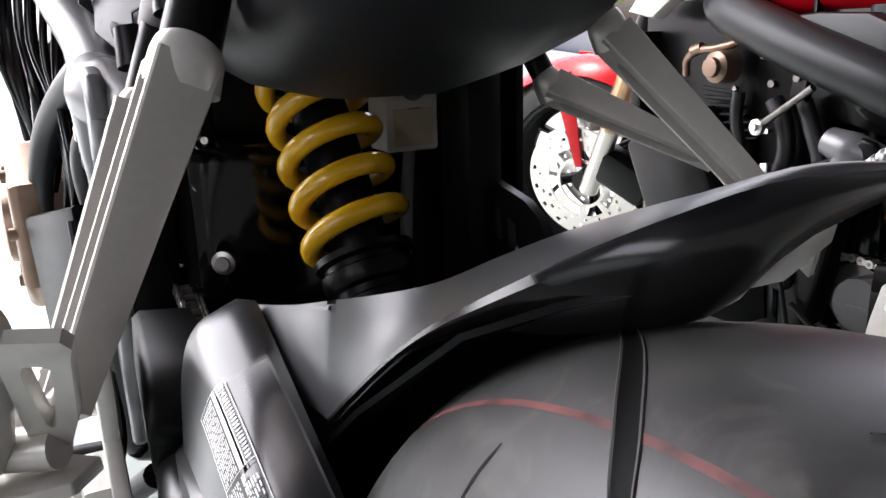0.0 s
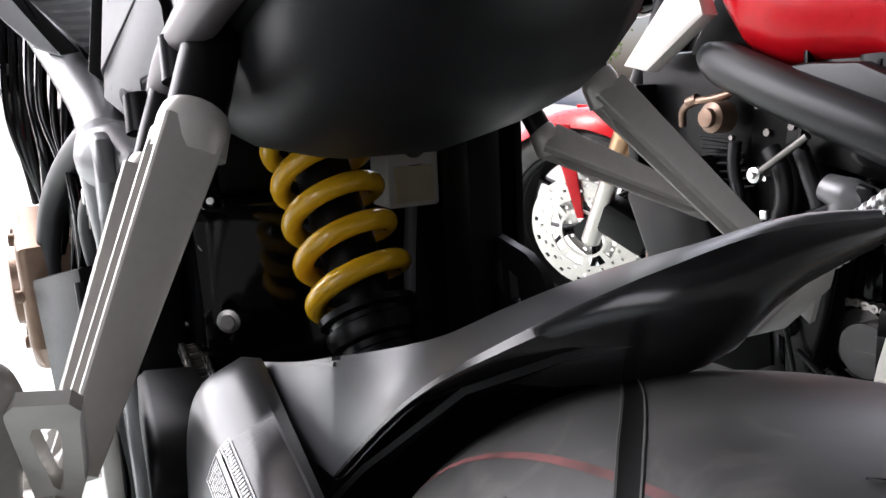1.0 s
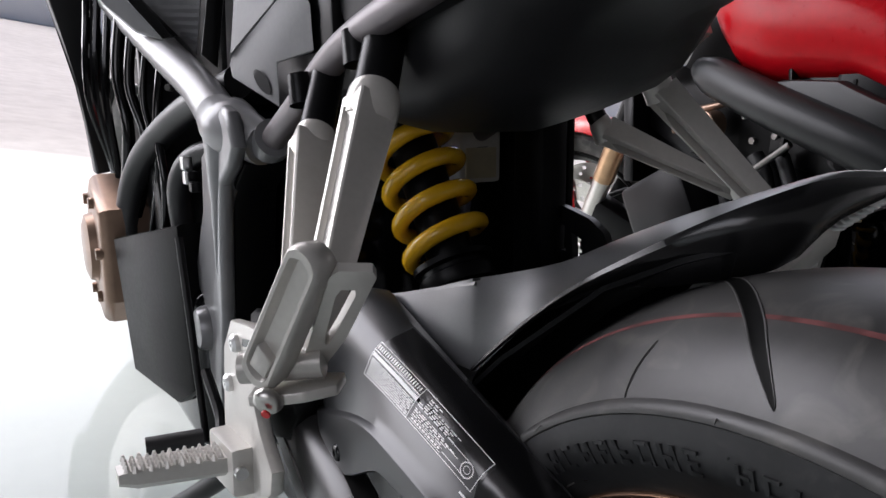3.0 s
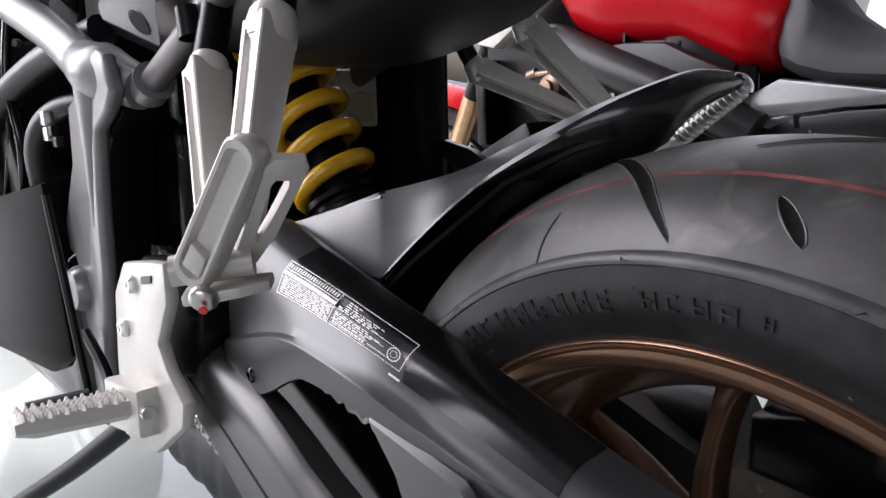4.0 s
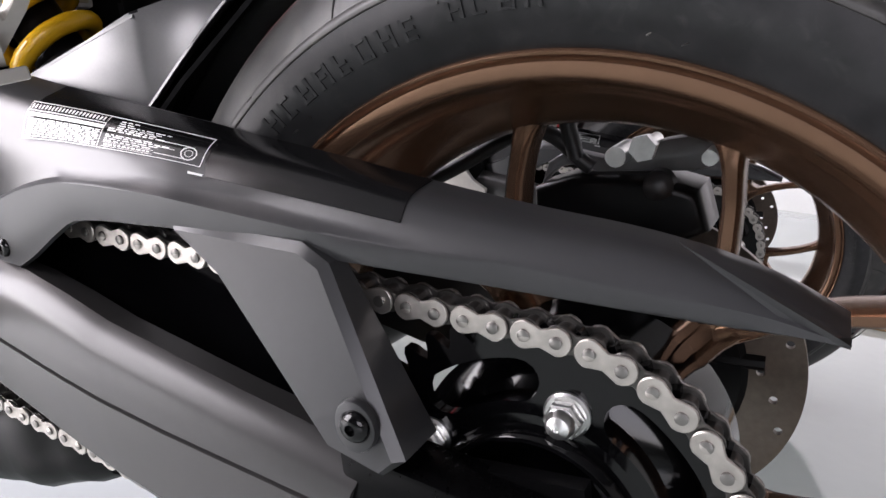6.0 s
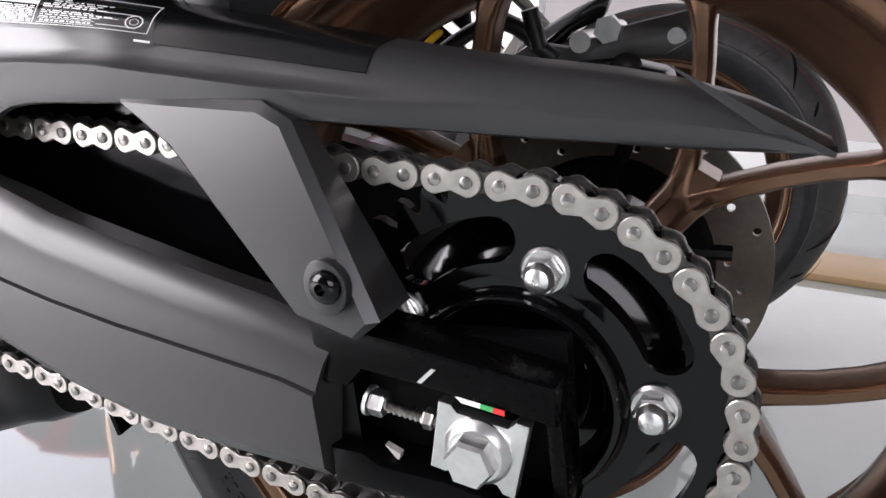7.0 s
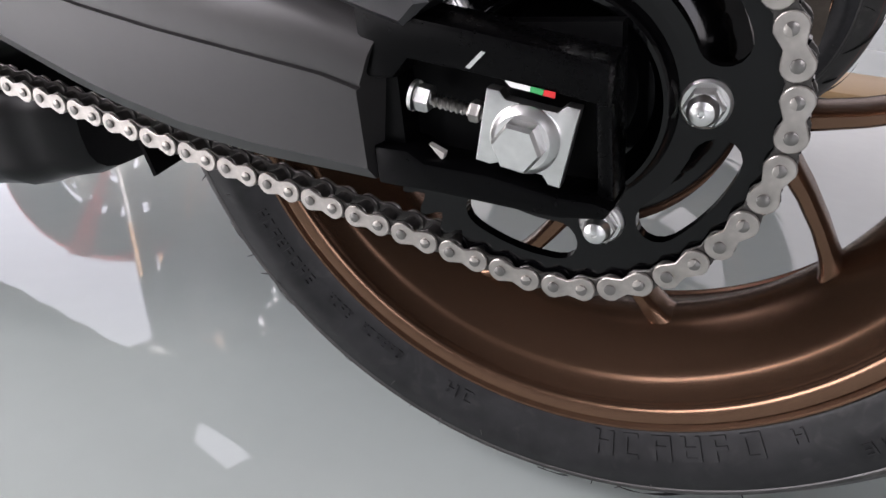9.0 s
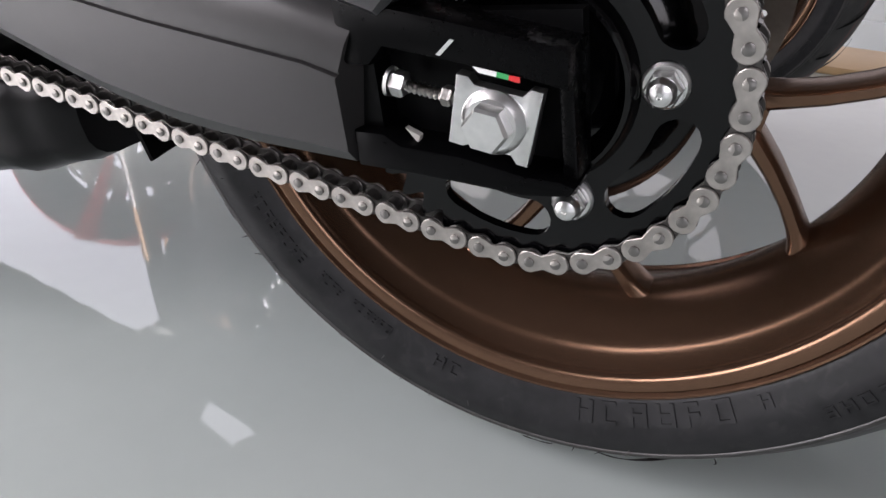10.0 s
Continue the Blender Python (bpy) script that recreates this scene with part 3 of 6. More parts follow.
def rear_wheel(bike):
    wheel = part("rear_wheel", rim(0.2350, 0.0768), BRONZE, bike, "bronze-painted cast alloy wheel rim")
    tyre = part("tyre", lathe(tyre_profile(0.326, 0.090, 0.2338, 0.0770, 0.275), 160), RUBBER, wheel, "black road tyre with curved grooves and a red line")
    for v in tyre.data.vertices:
        r = math.hypot(v.co.y, v.co.z)
        if r > 0.275:
            k = 0.275 / r + (1 - 0.275 / r) * pressed(math.degrees(math.atan2(v.co.z, v.co.y)))
            v.co.y, v.co.z = v.co.y * k, v.co.z * k
    tyre.data.materials.append(SIDE_RUBBER)
    for f in tyre.data.polygons:
        f.material_index = int(math.hypot(f.center.y, f.center.z) < 0.2725)
    hub = lathe([(-0.075, 0.0), (-0.075, 0.040), (-0.060, 0.058), (-0.03, 0.062), (0.0, 0.052), (0.05, 0.042), (0.075, 0.045), (0.075, 0.0)], 48)
    part("hub", hub, BRONZE, wheel)
    first = part("spoke", spoke_mesh(SPOKE_ANGLE, 0.112, 20.7, 0.045, 0.206, 0.0064, 0.015), BRONZE, wheel)
    for k in range(1, 5):
        shared("spoke", first.data, wheel, Matrix.Rotation(radians(72 * k), 4, "X"))
    # sprocket side
    drum = lathe([(-0.1080, 0.047), (-0.1170, 0.0500), (-0.1185, 0.0515), (-0.1185, 0.0535), (-0.1170, 0.0550), (-0.1100, 0.0575), (-0.1095, 0.062), (-0.090, 0.066), (-0.084, 0.0780), (-0.076, 0.0862), (-0.004, 0.0862), (-0.004, 0.0), (-0.100, 0.0), (-0.1000, 0.026), (-0.1130, 0.028), (-0.1130, 0.033), (-0.0985, 0.036), (-0.0985, 0.044)], 72)
    part("sprocket_carrier", drum, GLOSS_BLACK, wheel, "gloss black sprocket carrier")
    part("sprocket", sprocket_mesh(42, 0.1062, -0.1095, -0.1025, PIN_PHASE, NUT_ANGLE), GLOSS_BLACK, wheel, "gloss black toothed rear sprocket", smooth=30)
    nut = None
    for k in range(5):
        a = radians(NUT_ANGLE + 72 * k)
        m = Matrix.Translation((0, 0.0687 * math.cos(a), 0.0687 * math.sin(a)))
        if nut is None:
            bm = lathe([(-0.1095, 0.0), (-0.1095, 0.0118), (-0.1110, 0.0118), (-0.1125, 0.0105), (-0.1125, 0.0)], 28, close=False)
            hexnut(-0.1195, -0.1120, (0, 0), 0.0165, bm)
            lathe([(-0.1190, 0.0074), (-0.1222, 0.0070), (-0.1246, 0.0056), (-0.1258, 0.0034), (-0.1261, 0.0015), (-0.1248, 0.0011), (-0.1248, 0.0)], 20, bm=bm, close=False)
            nut = part("sprocket_nut", bm, ZINC, wheel, "zinc-plated flanged sprocket nut", smooth=25)
            nut.matrix_basis = m
        else:
            shared("sprocket_nut", nut.data, wheel, m)
    # brake disc with its holes
    bm = bmesh.new()
    loops = [[(r * math.cos(2 * math.pi * k / 120), r * math.sin(2 * math.pi * k / 120)) for k in range(120)] for r in (0.117, 0.079)]
    for k in range(30):
        r, t = (0.0870, 0.0975, 0.1080)[k % 3], radians(12 * k)
        loops.append([(r * math.cos(t) + 0.0030 * math.cos(q * 0.6283), r * math.sin(t) + 0.0030 * math.sin(q * 0.6283)) for q in range(10)])
    for loop in loops:
        vs = [bm.verts.new((0.103, y, z)) for y, z in loop]
        for i in range(len(vs)):
            bm.edges.new((vs[i], vs[(i + 1) % len(vs)]))
    bmesh.ops.triangle_fill(bm, use_beauty=True, edges=bm.edges[:], normal=(1, 0, 0))
    out = bmesh.ops.extrude_face_region(bm, geom=bm.faces[:])
    for v in out["geom"]:
        if isinstance(v, bmesh.types.BMVert):
            v.co.x = 0.108
    part("brake_disc", bm, DISC, wheel, "drilled dark steel rear brake disc")
    part("disc_carrier", lathe([(0.098, 0.030), (0.098, 0.075), (0.1025, 0.0792), (0.104, 0.030)], 48), SATIN_BLACK, wheel, "black carrier inside the brake disc")
    first = part("disc_arm", tube([(0.100, 0.04, 0.0), (0.105, 0.088, 0.018)], 0.006, 8), SATIN_BLACK, wheel)
    for k in range(1, 5):
        shared("disc_arm", first.data, wheel, Matrix.Rotation(radians(72 * k + 20), 4, "X"))
    # red line round the tread
    bm = loft([[tread_point(3 * k, x, lift=0.00012) for x in (-0.0545, -0.0520)] for k in range(121)])
    part("line", bm, RED_LINE, wheel, "thin worn red line round the tread")
    # tread grooves: x and angle along each, and its half width in degrees
    curves = (
        (((0.030, 57.5), (0.015, 62.5), (0.0, 67.0), (-0.018, 71.6), (-0.033, 74.8), (-0.0455, 77.2), (-0.056, 79.2), (-0.0655, 80.9), (-0.0745, 82.8), (-0.0822, 84.8)), 1.05),
        (((-0.0635, 92.9), (-0.0720, 94.8), (-0.0788, 96.4)), 0.9),
        (((-0.066, 70.2), (-0.0770, 68.9), (-0.0850, 68.2)), 0.11),
    )
    # grooves aren't cut in: the shade of their depth is the near-black colour
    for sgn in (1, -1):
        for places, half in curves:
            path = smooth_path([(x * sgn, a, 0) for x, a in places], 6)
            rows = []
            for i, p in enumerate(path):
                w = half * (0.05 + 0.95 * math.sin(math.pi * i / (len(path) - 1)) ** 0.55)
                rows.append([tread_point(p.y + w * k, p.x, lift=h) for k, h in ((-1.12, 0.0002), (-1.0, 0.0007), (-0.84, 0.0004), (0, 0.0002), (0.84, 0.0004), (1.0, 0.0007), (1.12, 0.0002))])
            first = part("groove", loft(rows), GROOVE_SHADE, wheel, smooth=25)
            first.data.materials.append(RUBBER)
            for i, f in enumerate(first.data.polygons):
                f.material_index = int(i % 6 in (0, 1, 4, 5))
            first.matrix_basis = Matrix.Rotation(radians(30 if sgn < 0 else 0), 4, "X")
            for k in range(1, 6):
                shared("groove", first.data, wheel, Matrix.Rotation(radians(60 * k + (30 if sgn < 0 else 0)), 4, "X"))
    # raised lettering on the side wall, as plain bars
    bars = bmesh.new()
    for start, count, step, r0, r1 in ((53.5, 8, 3.3, 0.2500, 0.2612), (82.5, 4, 2.9, 0.2530, 0.2612), (95.5, 1, 1.6, 0.2560, 0.2612), (-92.5, 6, -4.4, 0.2365, 0.2500), (-121.5, 1, -2.8, 0.2385, 0.2460), (-66.5, 2, -3.2, 0.2400, 0.2475), (-23.5, 8, -1.9, 0.2440, 0.2505), (-41.5, 4, -1.4, 0.2420, 0.2475), (-49.0, 6, -1.5, 0.2410, 0.2465), (170, 12, 1.5, 0.2475, 0.2525), (212, 8, 2.5, 0.2535, 0.2610)):
        for k in range(count):
            a0 = start + step * k
            a1 = a0 + step * 0.66
            rm = (r0 + r1) / 2
            t = (r1 - r0) * 0.16
            cells = [((0.0, 0.24), (r0, r1))] + [((0.76, 1.0), (r0, r1))] * (k % 3 != 1) + [((0.2, 0.8), (r1 - t, r1))] * (k % 2) + [((0.2, 0.8), (r0, r0 + t))] * (k % 3 != 0) + [((0.2, 0.8), (rm - t / 2, rm + t / 2))] * (k % 4 != 1)
            for q, (s0, s1) in cells:
                u0, u1 = a0 + (a1 - a0) * q[0], a0 + (a1 - a0) * q[1]
                ring = [Vector((-0.0012 - side_wall(min(1.0, (0.2724 - r) / 0.0386), 0.090, 0.077), r * math.cos(radians(a)), r * math.sin(radians(a)))) for a, r in ((u0, s0), (u1, s0), (u1, s1), (u0, s1))]
                loft([[p + Vector((0.003, 0, 0)) for p in ring], ring], bars, close=True, caps=True)
    part("lettering", bars, SIDE_RUBBER, wheel, "raised rubber bars of moulded lettering", kind="stuff")
    bm = lathe([(-0.0842, 0.2792), (-0.0866, 0.2782), (-0.0884, 0.2766), (-0.0893, 0.2748), (-0.0892, 0.2732), (-0.0880, 0.2722), (-0.0850, 0.2730)], 128)
    part("moulding_ridge", bm, RUBBER, wheel)
    # moulding hairs
    bm = bmesh.new()
    hr = random.Random(8)
    for k in range(54):
        a, r = radians(hr.uniform(0, 360)), hr.choice((0.243, 0.271, 0.276, 0.262))
        p = Vector((-0.089, r * math.cos(a), r * math.sin(a)))
        d = Vector((-0.004, hr.uniform(-0.003, 0.003), hr.uniform(-0.003, 0.003)))
        tube([p, p + d], [0.0005, 0.0002], 5, bm=bm)
    part("hairs", bm, RUBBER, wheel, "small rubber moulding hairs", kind="stuff")
    return wheel


def drive_chain(bike):
    pitch = 0.015875
    outer, inner = chain_meshes(pitch)
    places = chain_path(pitch)
    chain = part("drive_chain", lathe([(-0.1075, 0.030), (-0.1045, 0.030), (-0.1045, 0.055), (-0.1075, 0.055)], 40, (0.600, 0.127)), CHAIN_DARK, bike, "steel roller drive chain")
    meshes = {}
    n = len(places)
    for k in range(n):
        a, b = places[k], places[(k + 1) % n]
        d = b - a
        m = Matrix.Translation((-0.1060, a.x, a.y)) @ Matrix.Rotation(math.atan2(d.y, d.x), 4, "X")
        kind = k % 2
        if kind not in meshes:
            ob = part("link", (outer, inner)[kind], (CHAIN, CHAIN_DARK)[kind], chain, smooth=30)
            ob.data.materials.append(PIN)
            ob.matrix_basis = m
            meshes[kind] = ob.data
        else:
            shared("link", meshes[kind], chain, m)
    return chain


def swingarm(bike):
    top = [(0.072, 0.047), (0.110, 0.0610), (0.150, 0.0725), (0.200, 0.0885), (0.247, 0.1035), (0.280, 0.1175), (0.315, 0.1300), (0.355, 0.1400), (0.410, 0.1520), (0.470, 0.1650), (0.560, 0.1700), (0.610, 0.150)]
    low = [(0.610, 0.104), (0.540, 0.100), (0.465, 0.088), (0.400, 0.063), (0.340, 0.038), (0.276, 0.0105), (0.215, -0.012), (0.156, -0.023), (0.101, -0.029), (0.072, -0.031)]
    crease = [(0.610, 0.126), (0.540, 0.130), (0.474, 0.126), (0.428, 0.114), (0.340, 0.088), (0.278, 0.068), (0.222, 0.052), (0.150, 0.0365), (0.092, 0.0240), (0.072, 0.0190)]
    bm = bmesh.new()
    rings = []
    tops, lows, mids = sorted(top), sorted(low), sorted(crease)
    ys = sorted({y for y, _ in top} | {0.05 * k for k in range(2, 12)})
    for y in ys:
        zt, zl, zc = stations(tops, y)[0], stations(lows, y)[0], stations(mids, y)[0]
        xo = -0.1630 + 0.05 * max(0.0, y - 0.25) ** 1.2
        h = zt - zl
        rings.append([(xo + 0.008, y, zl), (xo + 0.0015, y, zl + 0.10 * h), (xo - 0.0006, y, zc - 0.0026), (xo - 0.0004, y, zc - 0.0014), (xo + 0.0022, y, zc - 0.0008), (xo + 0.0022, y, zc + 0.0004), (xo + 0.0006, y, zc + 0.0008), (xo + 0.0012, y, zt - 0.17 * h), (xo + 0.0045, y, zt - 0.10 * h), (xo + 0.0105, y, zt - 0.025 * h), (xo + 0.016, y, zt), (-0.128, y, zt - 0.004), (-0.124, y, zt - 0.01), (-0.124, y, zl + 0.01), (-0.130, y, zl)])
    rings[0] = [(x, y - 0.006 + 0.017 * min(1.0, max(0.0, (0.050 - z) / 0.037)), z) if x < -0.14 else (x, y, z) for x, y, z in rings[0]]
    arm = part("swingarm", loft(rings, bm, close=True, caps=True), ARM, bike, "dark grey painted curved aluminium swingarm", smooth=28)
    rings = []
    for y in [-0.06] + ys:
        zt, zl = stations(tops, y)[0], stations(lows, y)[0]
        rings.append([(0.125, y, zl), (0.160, y, zl + 0.004), (0.163, y, zl + 0.02), (0.163, y, zt - 0.02), (0.158, y, zt - 0.004), (0.125, y, zt)])
    part("right_arm", loft(rings, close=True, caps=True), ARM, arm)
    rows = []
    for y, z0, z1 in ((0.392, 0.158, 0.176), (0.400, 0.146, 0.194), (0.420, 0.122, 0.206), (0.470, 0.105, 0.213), (0.540, 0.090, 0.205)):
        zm = z0 + (z1 - z0) * 0.62
        rows.append([(-0.140, y, z0 + 0.004), (-0.1560, y, z0), (-0.1580, y, z0 + 0.004), (-0.1588, y, zm - 0.0025), (-0.1570, y, zm - 0.001), (-0.1570, y, zm + 0.001), (-0.1588, y, zm + 0.0025), (-0.1562, y, z1 - 0.005), (-0.1500, y, z1), (-0.112, y, z1 - 0.004), (-0.112, y, z1 - 0.012), (-0.140, y, z1 - 0.016)])
    part("chain_slider", loft(rows, close=True, caps=True), INNER_BLACK, arm, "black rubber chain slider over the front of the arm", smooth=65)
    part("pivot_beam", tube([(-0.15, 0.565, 0.128), (0.15, 0.565, 0.128)], 0.045, 20), ARM, arm)
    bm = block((-0.125, 0.420, 0.090), (0.125, 0.500, 0.165), 0.015)
    part("cross_beam", bm, ARM, arm)
    # the axle end: two bars and an end bar round the slot
    bm = prism([(0.080, 0.056), (0.026, 0.045), (-0.015, 0.036), (-0.037, 0.031), (-0.036, 0.012), (-0.010, 0.0185), (0.030, 0.0265), (0.055, 0.031), (0.064, 0.022), (0.080, 0.022)], -0.1585, -0.126, 0.0025)
    prism([(0.080, -0.012), (0.062, -0.013), (0.053, -0.019), (0.020, -0.0225), (-0.012, -0.0300), (-0.030, -0.0315), (-0.038, -0.0345), (-0.034, -0.0400), (-0.012, -0.0415), (0.048, -0.0345), (0.080, -0.032)], -0.1585, -0.126, 0.0025, bm=bm)
    prism([(-0.0355, 0.030), (-0.0285, 0.028), (-0.0290, -0.032), (-0.0370, -0.038)], -0.150, -0.126, 0.002, bm=bm)
    prism([(0.080, 0.050), (0.066, 0.046), (0.066, -0.030), (0.080, -0.033)], -0.150, -0.126, bm=bm)
    end = part("axle_end", bm, AXLE_BLACK, arm, "satin black slotted axle end of the swingarm")
    part("slot_back", block((-0.134, -0.036, -0.036), (-0.124, 0.076, 0.042)), INNER_BLACK, arm)
    # adjuster plate, axle bolt, adjuster screw
    plate = prism([(0.0180, 0.0190), (0.0120, 0.0178), (0.0095, 0.0140), (-0.0140, 0.0090), (-0.0180, 0.0122), (-0.0240, 0.0110), (-0.0140, -0.0262), (-0.0085, -0.0250), (-0.0060, -0.0205), (0.0150, -0.0160), (0.0190, -0.0170), (0.0260, -0.0152)], -0.1572, -0.150, 0.0005)
    part("adjuster_plate", plate, ZINC, arm, "bright notched axle adjuster plate", smooth=25)
    bm = lathe([(-0.1572, 0.0), (-0.1572, 0.0160), (-0.1588, 0.0162), (-0.1604, 0.0152), (-0.1625, 0.0128), (-0.1625, 0.0)], 40, (0.001, -0.0035), close=False)
    hexnut(-0.1715, -0.1600, (0.001, -0.0035), 0.0205, bm, 12)
    lathe([(-0.1700, 0.0094), (-0.1712, 0.0088), (-0.1712, 0.0)], 28, (0.001, -0.0035), bm=bm, close=False)
    part("axle_bolt", bm, ZINC, arm, "zinc-plated flanged hexagon axle bolt", smooth=25)
    a, b = Vector((-0.152, 0.056, 0.0125)), Vector((-0.152, 0.020, 0.0050))
    screw = bmesh.new()
    rows = []
    turns, steps = 13, 10
    for i in range(turns * steps + 1):
        t = i / (turns * steps)
        c = a.lerp(b, t)
        ang = 2 * math.pi * i / steps
        s1, s2 = Vector((1, 0, 0)), (b - a).normalized().cross(Vector((1, 0, 0))).normalized()
        rows.append([c + (s1 * math.cos(ang + q) + s2 * math.sin(ang + q)) * (0.0034 if q == 0 else 0.0027) for q in (0, 2.1, 4.2)])
    loft(rows, screw, close=True, caps=True)
    part("adjuster_screw", screw, STEEL, arm, "threaded chain adjuster screw")
    bm = hexnut(0, 0.0075, (0, 0), 0.0115)
    lathe([(-0.002, 0.0), (-0.002, 0.0075), (0.0, 0.0075)], 20, bm=bm, close=False)
    part("lock_nut", moved(bm, along(Vector((-0.152, 0.0555, 0.0124)), Vector((-0.152, 0.020, 0.0050)))), ZINC, arm, "zinc-plated lock nut", smooth=25)
    bm = hexnut(0, 0.005, (0, 0), 0.009)
    part("end_nut", moved(bm, along(Vector((-0.152, 0.0285, 0.0068)), Vector((-0.152, 0.018, 0.0046)))), STEEL, arm, smooth=25)

    def flat(poly, x, t=0.0006):
        return prism(poly, x, x + t)

    part("wear_label", flat([(0.0085, 0.0232), (-0.0030, 0.0208), (-0.0026, 0.0186), (0.0060, 0.0204)], -0.1591), PRINT, arm, "white field of the chain wear label")
    part("wear_label", flat([(-0.0032, 0.0208), (-0.0088, 0.0196), (-0.0083, 0.0172), (-0.0028, 0.0186)], -0.1591), GREEN_PRINT, arm, "green field of the chain wear label")
    part("wear_label", flat([(-0.0090, 0.0196), (-0.0140, 0.0186), (-0.0136, 0.0160), (-0.0085, 0.0172)], -0.1591), RED_PRINT, arm, "red field of the chain wear label")
    part("index_mark", flat([(0.0265, 0.0285), (0.0245, 0.0278), (0.0165, 0.0350), (0.0185, 0.0356)], -0.1591), ZINC, arm)
    # a bright reflection low in the slot, put in as a silver wedge
    part("slot_glint", prism([(0.0535, -0.0125), (0.0455, -0.0165), (0.0470, -0.0205)], -0.150, -0.146), CAST, arm)
    return arm


def chain_cover(bike):
    ys = sorted({r[0] for r in COVER} | {0.01 * k for k in range(-13, 40)})
    rings = []
    for y in ys:
        low, p = cover_section(y)
        step = 0.0050 * min(1.0, max(0.0, y / 0.10))
        face = p[0].x - step
        drop = min(0.0017, 0.3 * (p[0].y - low))
        row = [(face + 0.0042, y, low), (face + 0.0012, y, low + 0.0012), (face, y, low + 0.30 * (p[0].y - low)), (face, y, p[0].y - drop - 0.0012), (face + 0.25 * step, y, p[0].y - drop)]
        row += [tuple(cover_point(y, q)) for q in (0.0, 0.16, 0.33, 0.5, 0.7, 0.9, 1.1, 1.3, 1.5, 1.65, 1.8, 2.0)]
        taper = min(1.0, max(0.0, (y + 0.142) / 0.05))
        rings.append(row + [(-0.0865, y, p[3].y - 0.003 * taper)])
    cover = part("chain_cover", shell(rings, 0.0020), PLASTIC, bike, "dark grey moulded plastic chain cover", smooth=38)
    # the raised leg down to the arm
    bm = bmesh.new()
    outer = [(0.182, 0.160), (0.101, 0.150), (0.088, 0.143), (0.047, 0.056), (0.055, 0.049), (0.083, 0.059), (0.153, 0.138)]
    a = [(-0.1430 - 0.0190 * min(1.0, max(0, (0.150 - z) / 0.085)), y, z) for y, z in outer]
    mid = [(x + 0.0035, y + dy, z + dz) for (x, y, z), dy, dz in zip(a, (0.004, -0.002, -0.005, -0.006, 0, 0.002, 0.004), (0.004, 0.005, 0.002, 0, -0.003, -0.002, -0.001))]
    b = [(-0.128, y, z) for _, y, z in mid]
    loft([b, mid, a], bm, close=True, caps=True)
    leg = part("cover_leg", bm, PLASTIC, cover, "dark grey leg bolted to the swingarm", smooth=25)
    bm = prism([(0.064 + 0.0125 * math.cos(k * 0.349) * (0.8 if math.cos(k * 0.349) > 0 else 1), 0.0735 + 0.0135 * math.sin(k * 0.349)) for k in range(18)], -0.1655, -0.1600, 0.001)
    part("bolt_pad", bm, PLASTIC, cover)
    bm = lathe([(-0.1655, 0.0), (-0.1655, 0.0082), (-0.1664, 0.0083), (-0.1684, 0.0070), (-0.1700, 0.0048), (-0.1703, 0.0028), (-0.1675, 0.0026), (-0.1675, 0.0)], 24, (0.062, 0.0745), close=False)
    part("button_screw", bm, GLOSS_BLACK, cover, "black button-head screw")
    bm = lathe([(-0.1430, 0.0), (-0.1430, 0.0064), (-0.1448, 0.0068), (-0.1466, 0.0060), (-0.1478, 0.0042), (-0.1478, 0.0022), (-0.1460, 0.002), (-0.1460, 0.0)], 24, (0.336, 0.1452), close=False)
    part("push_rivet", bm, GLOSS_BLACK, cover, "black plastic push rivet")
    # black film over the upper skin, stepping down to the side behind the label
    rows = []
    for k in range(57):
        y = 0.309 - 0.259 * k / 56
        s0 = 1.02 if y > 0.172 else 1.02 - 0.66 * min(1, (0.172 - y) / 0.006)
        s0 += 0.30 * max(0.0, (y - 0.301) / 0.008) ** 2
        rows.append([cover_point(y, s0 + (1.97 - s0) * q / 8, 0.0006) for q in range(9)])
    part("upper_trim", shell(rows, 0.0012), FILM, cover, "black gloss film on the upper face of the chain cover")
    bm = prism([(0.105, 0.062), (0.130, 0.020), (0.215, 0.000), (0.340, 0.040), (0.450, 0.075), (0.520, 0.100), (0.500, 0.190), (0.400, 0.205), (0.280, 0.200), (0.170, 0.175), (0.110, 0.140)], -0.0935, -0.0915)
    part("inner_skirt", bm, GLOSS_BLACK, cover, "gloss black inner skirt beside the tyre")
    # printed caution label: border lines, a row of dashes and rows of bars
    bm = bmesh.new()

    def strip(y0, y1, s0, s1, lift=0.0022):
        n = max(2, int(abs(y1 - y0) / 0.004))
        loft([[cover_point(y0 + (y1 - y0) * i / n, s0, lift), cover_point(y0 + (y1 - y0) * i / n, s1, lift)] for i in range(n + 1)], bm)

    Y0, Y1, YM = 0.310, 0.170, 0.246
    for q in (0.50, 1.50):
        strip(Y0, Y1, q, q + 0.018)
    for y in (Y0, Y1, YM):
        for i in range(8):
            q0, q1 = 0.50 + 1.018 * i / 8, 0.50 + 1.018 * (i + 1) / 8
            loft([[cover_point(y, q0, 0.0022), cover_point(y - 0.0006, q0, 0.0022)], [cover_point(y, q1, 0.0022), cover_point(y - 0.0006, q1, 0.0022)]], bm)
    for k in range(22):
        strip(0.3085 - k * 0.0028, 0.3070 - k * 0.0028, 1.34, 1.46)
    strip(0.309, YM, 1.27, 1.30)
    strip(0.309, YM, 1.10, 1.22)
    pr = random.Random(3)
    for row in range(9):
        q = 0.55 + row * 0.058
        y = Y0 - 0.003
        while y > YM + 0.003:
            d = pr.uniform(0.003, 0.010)
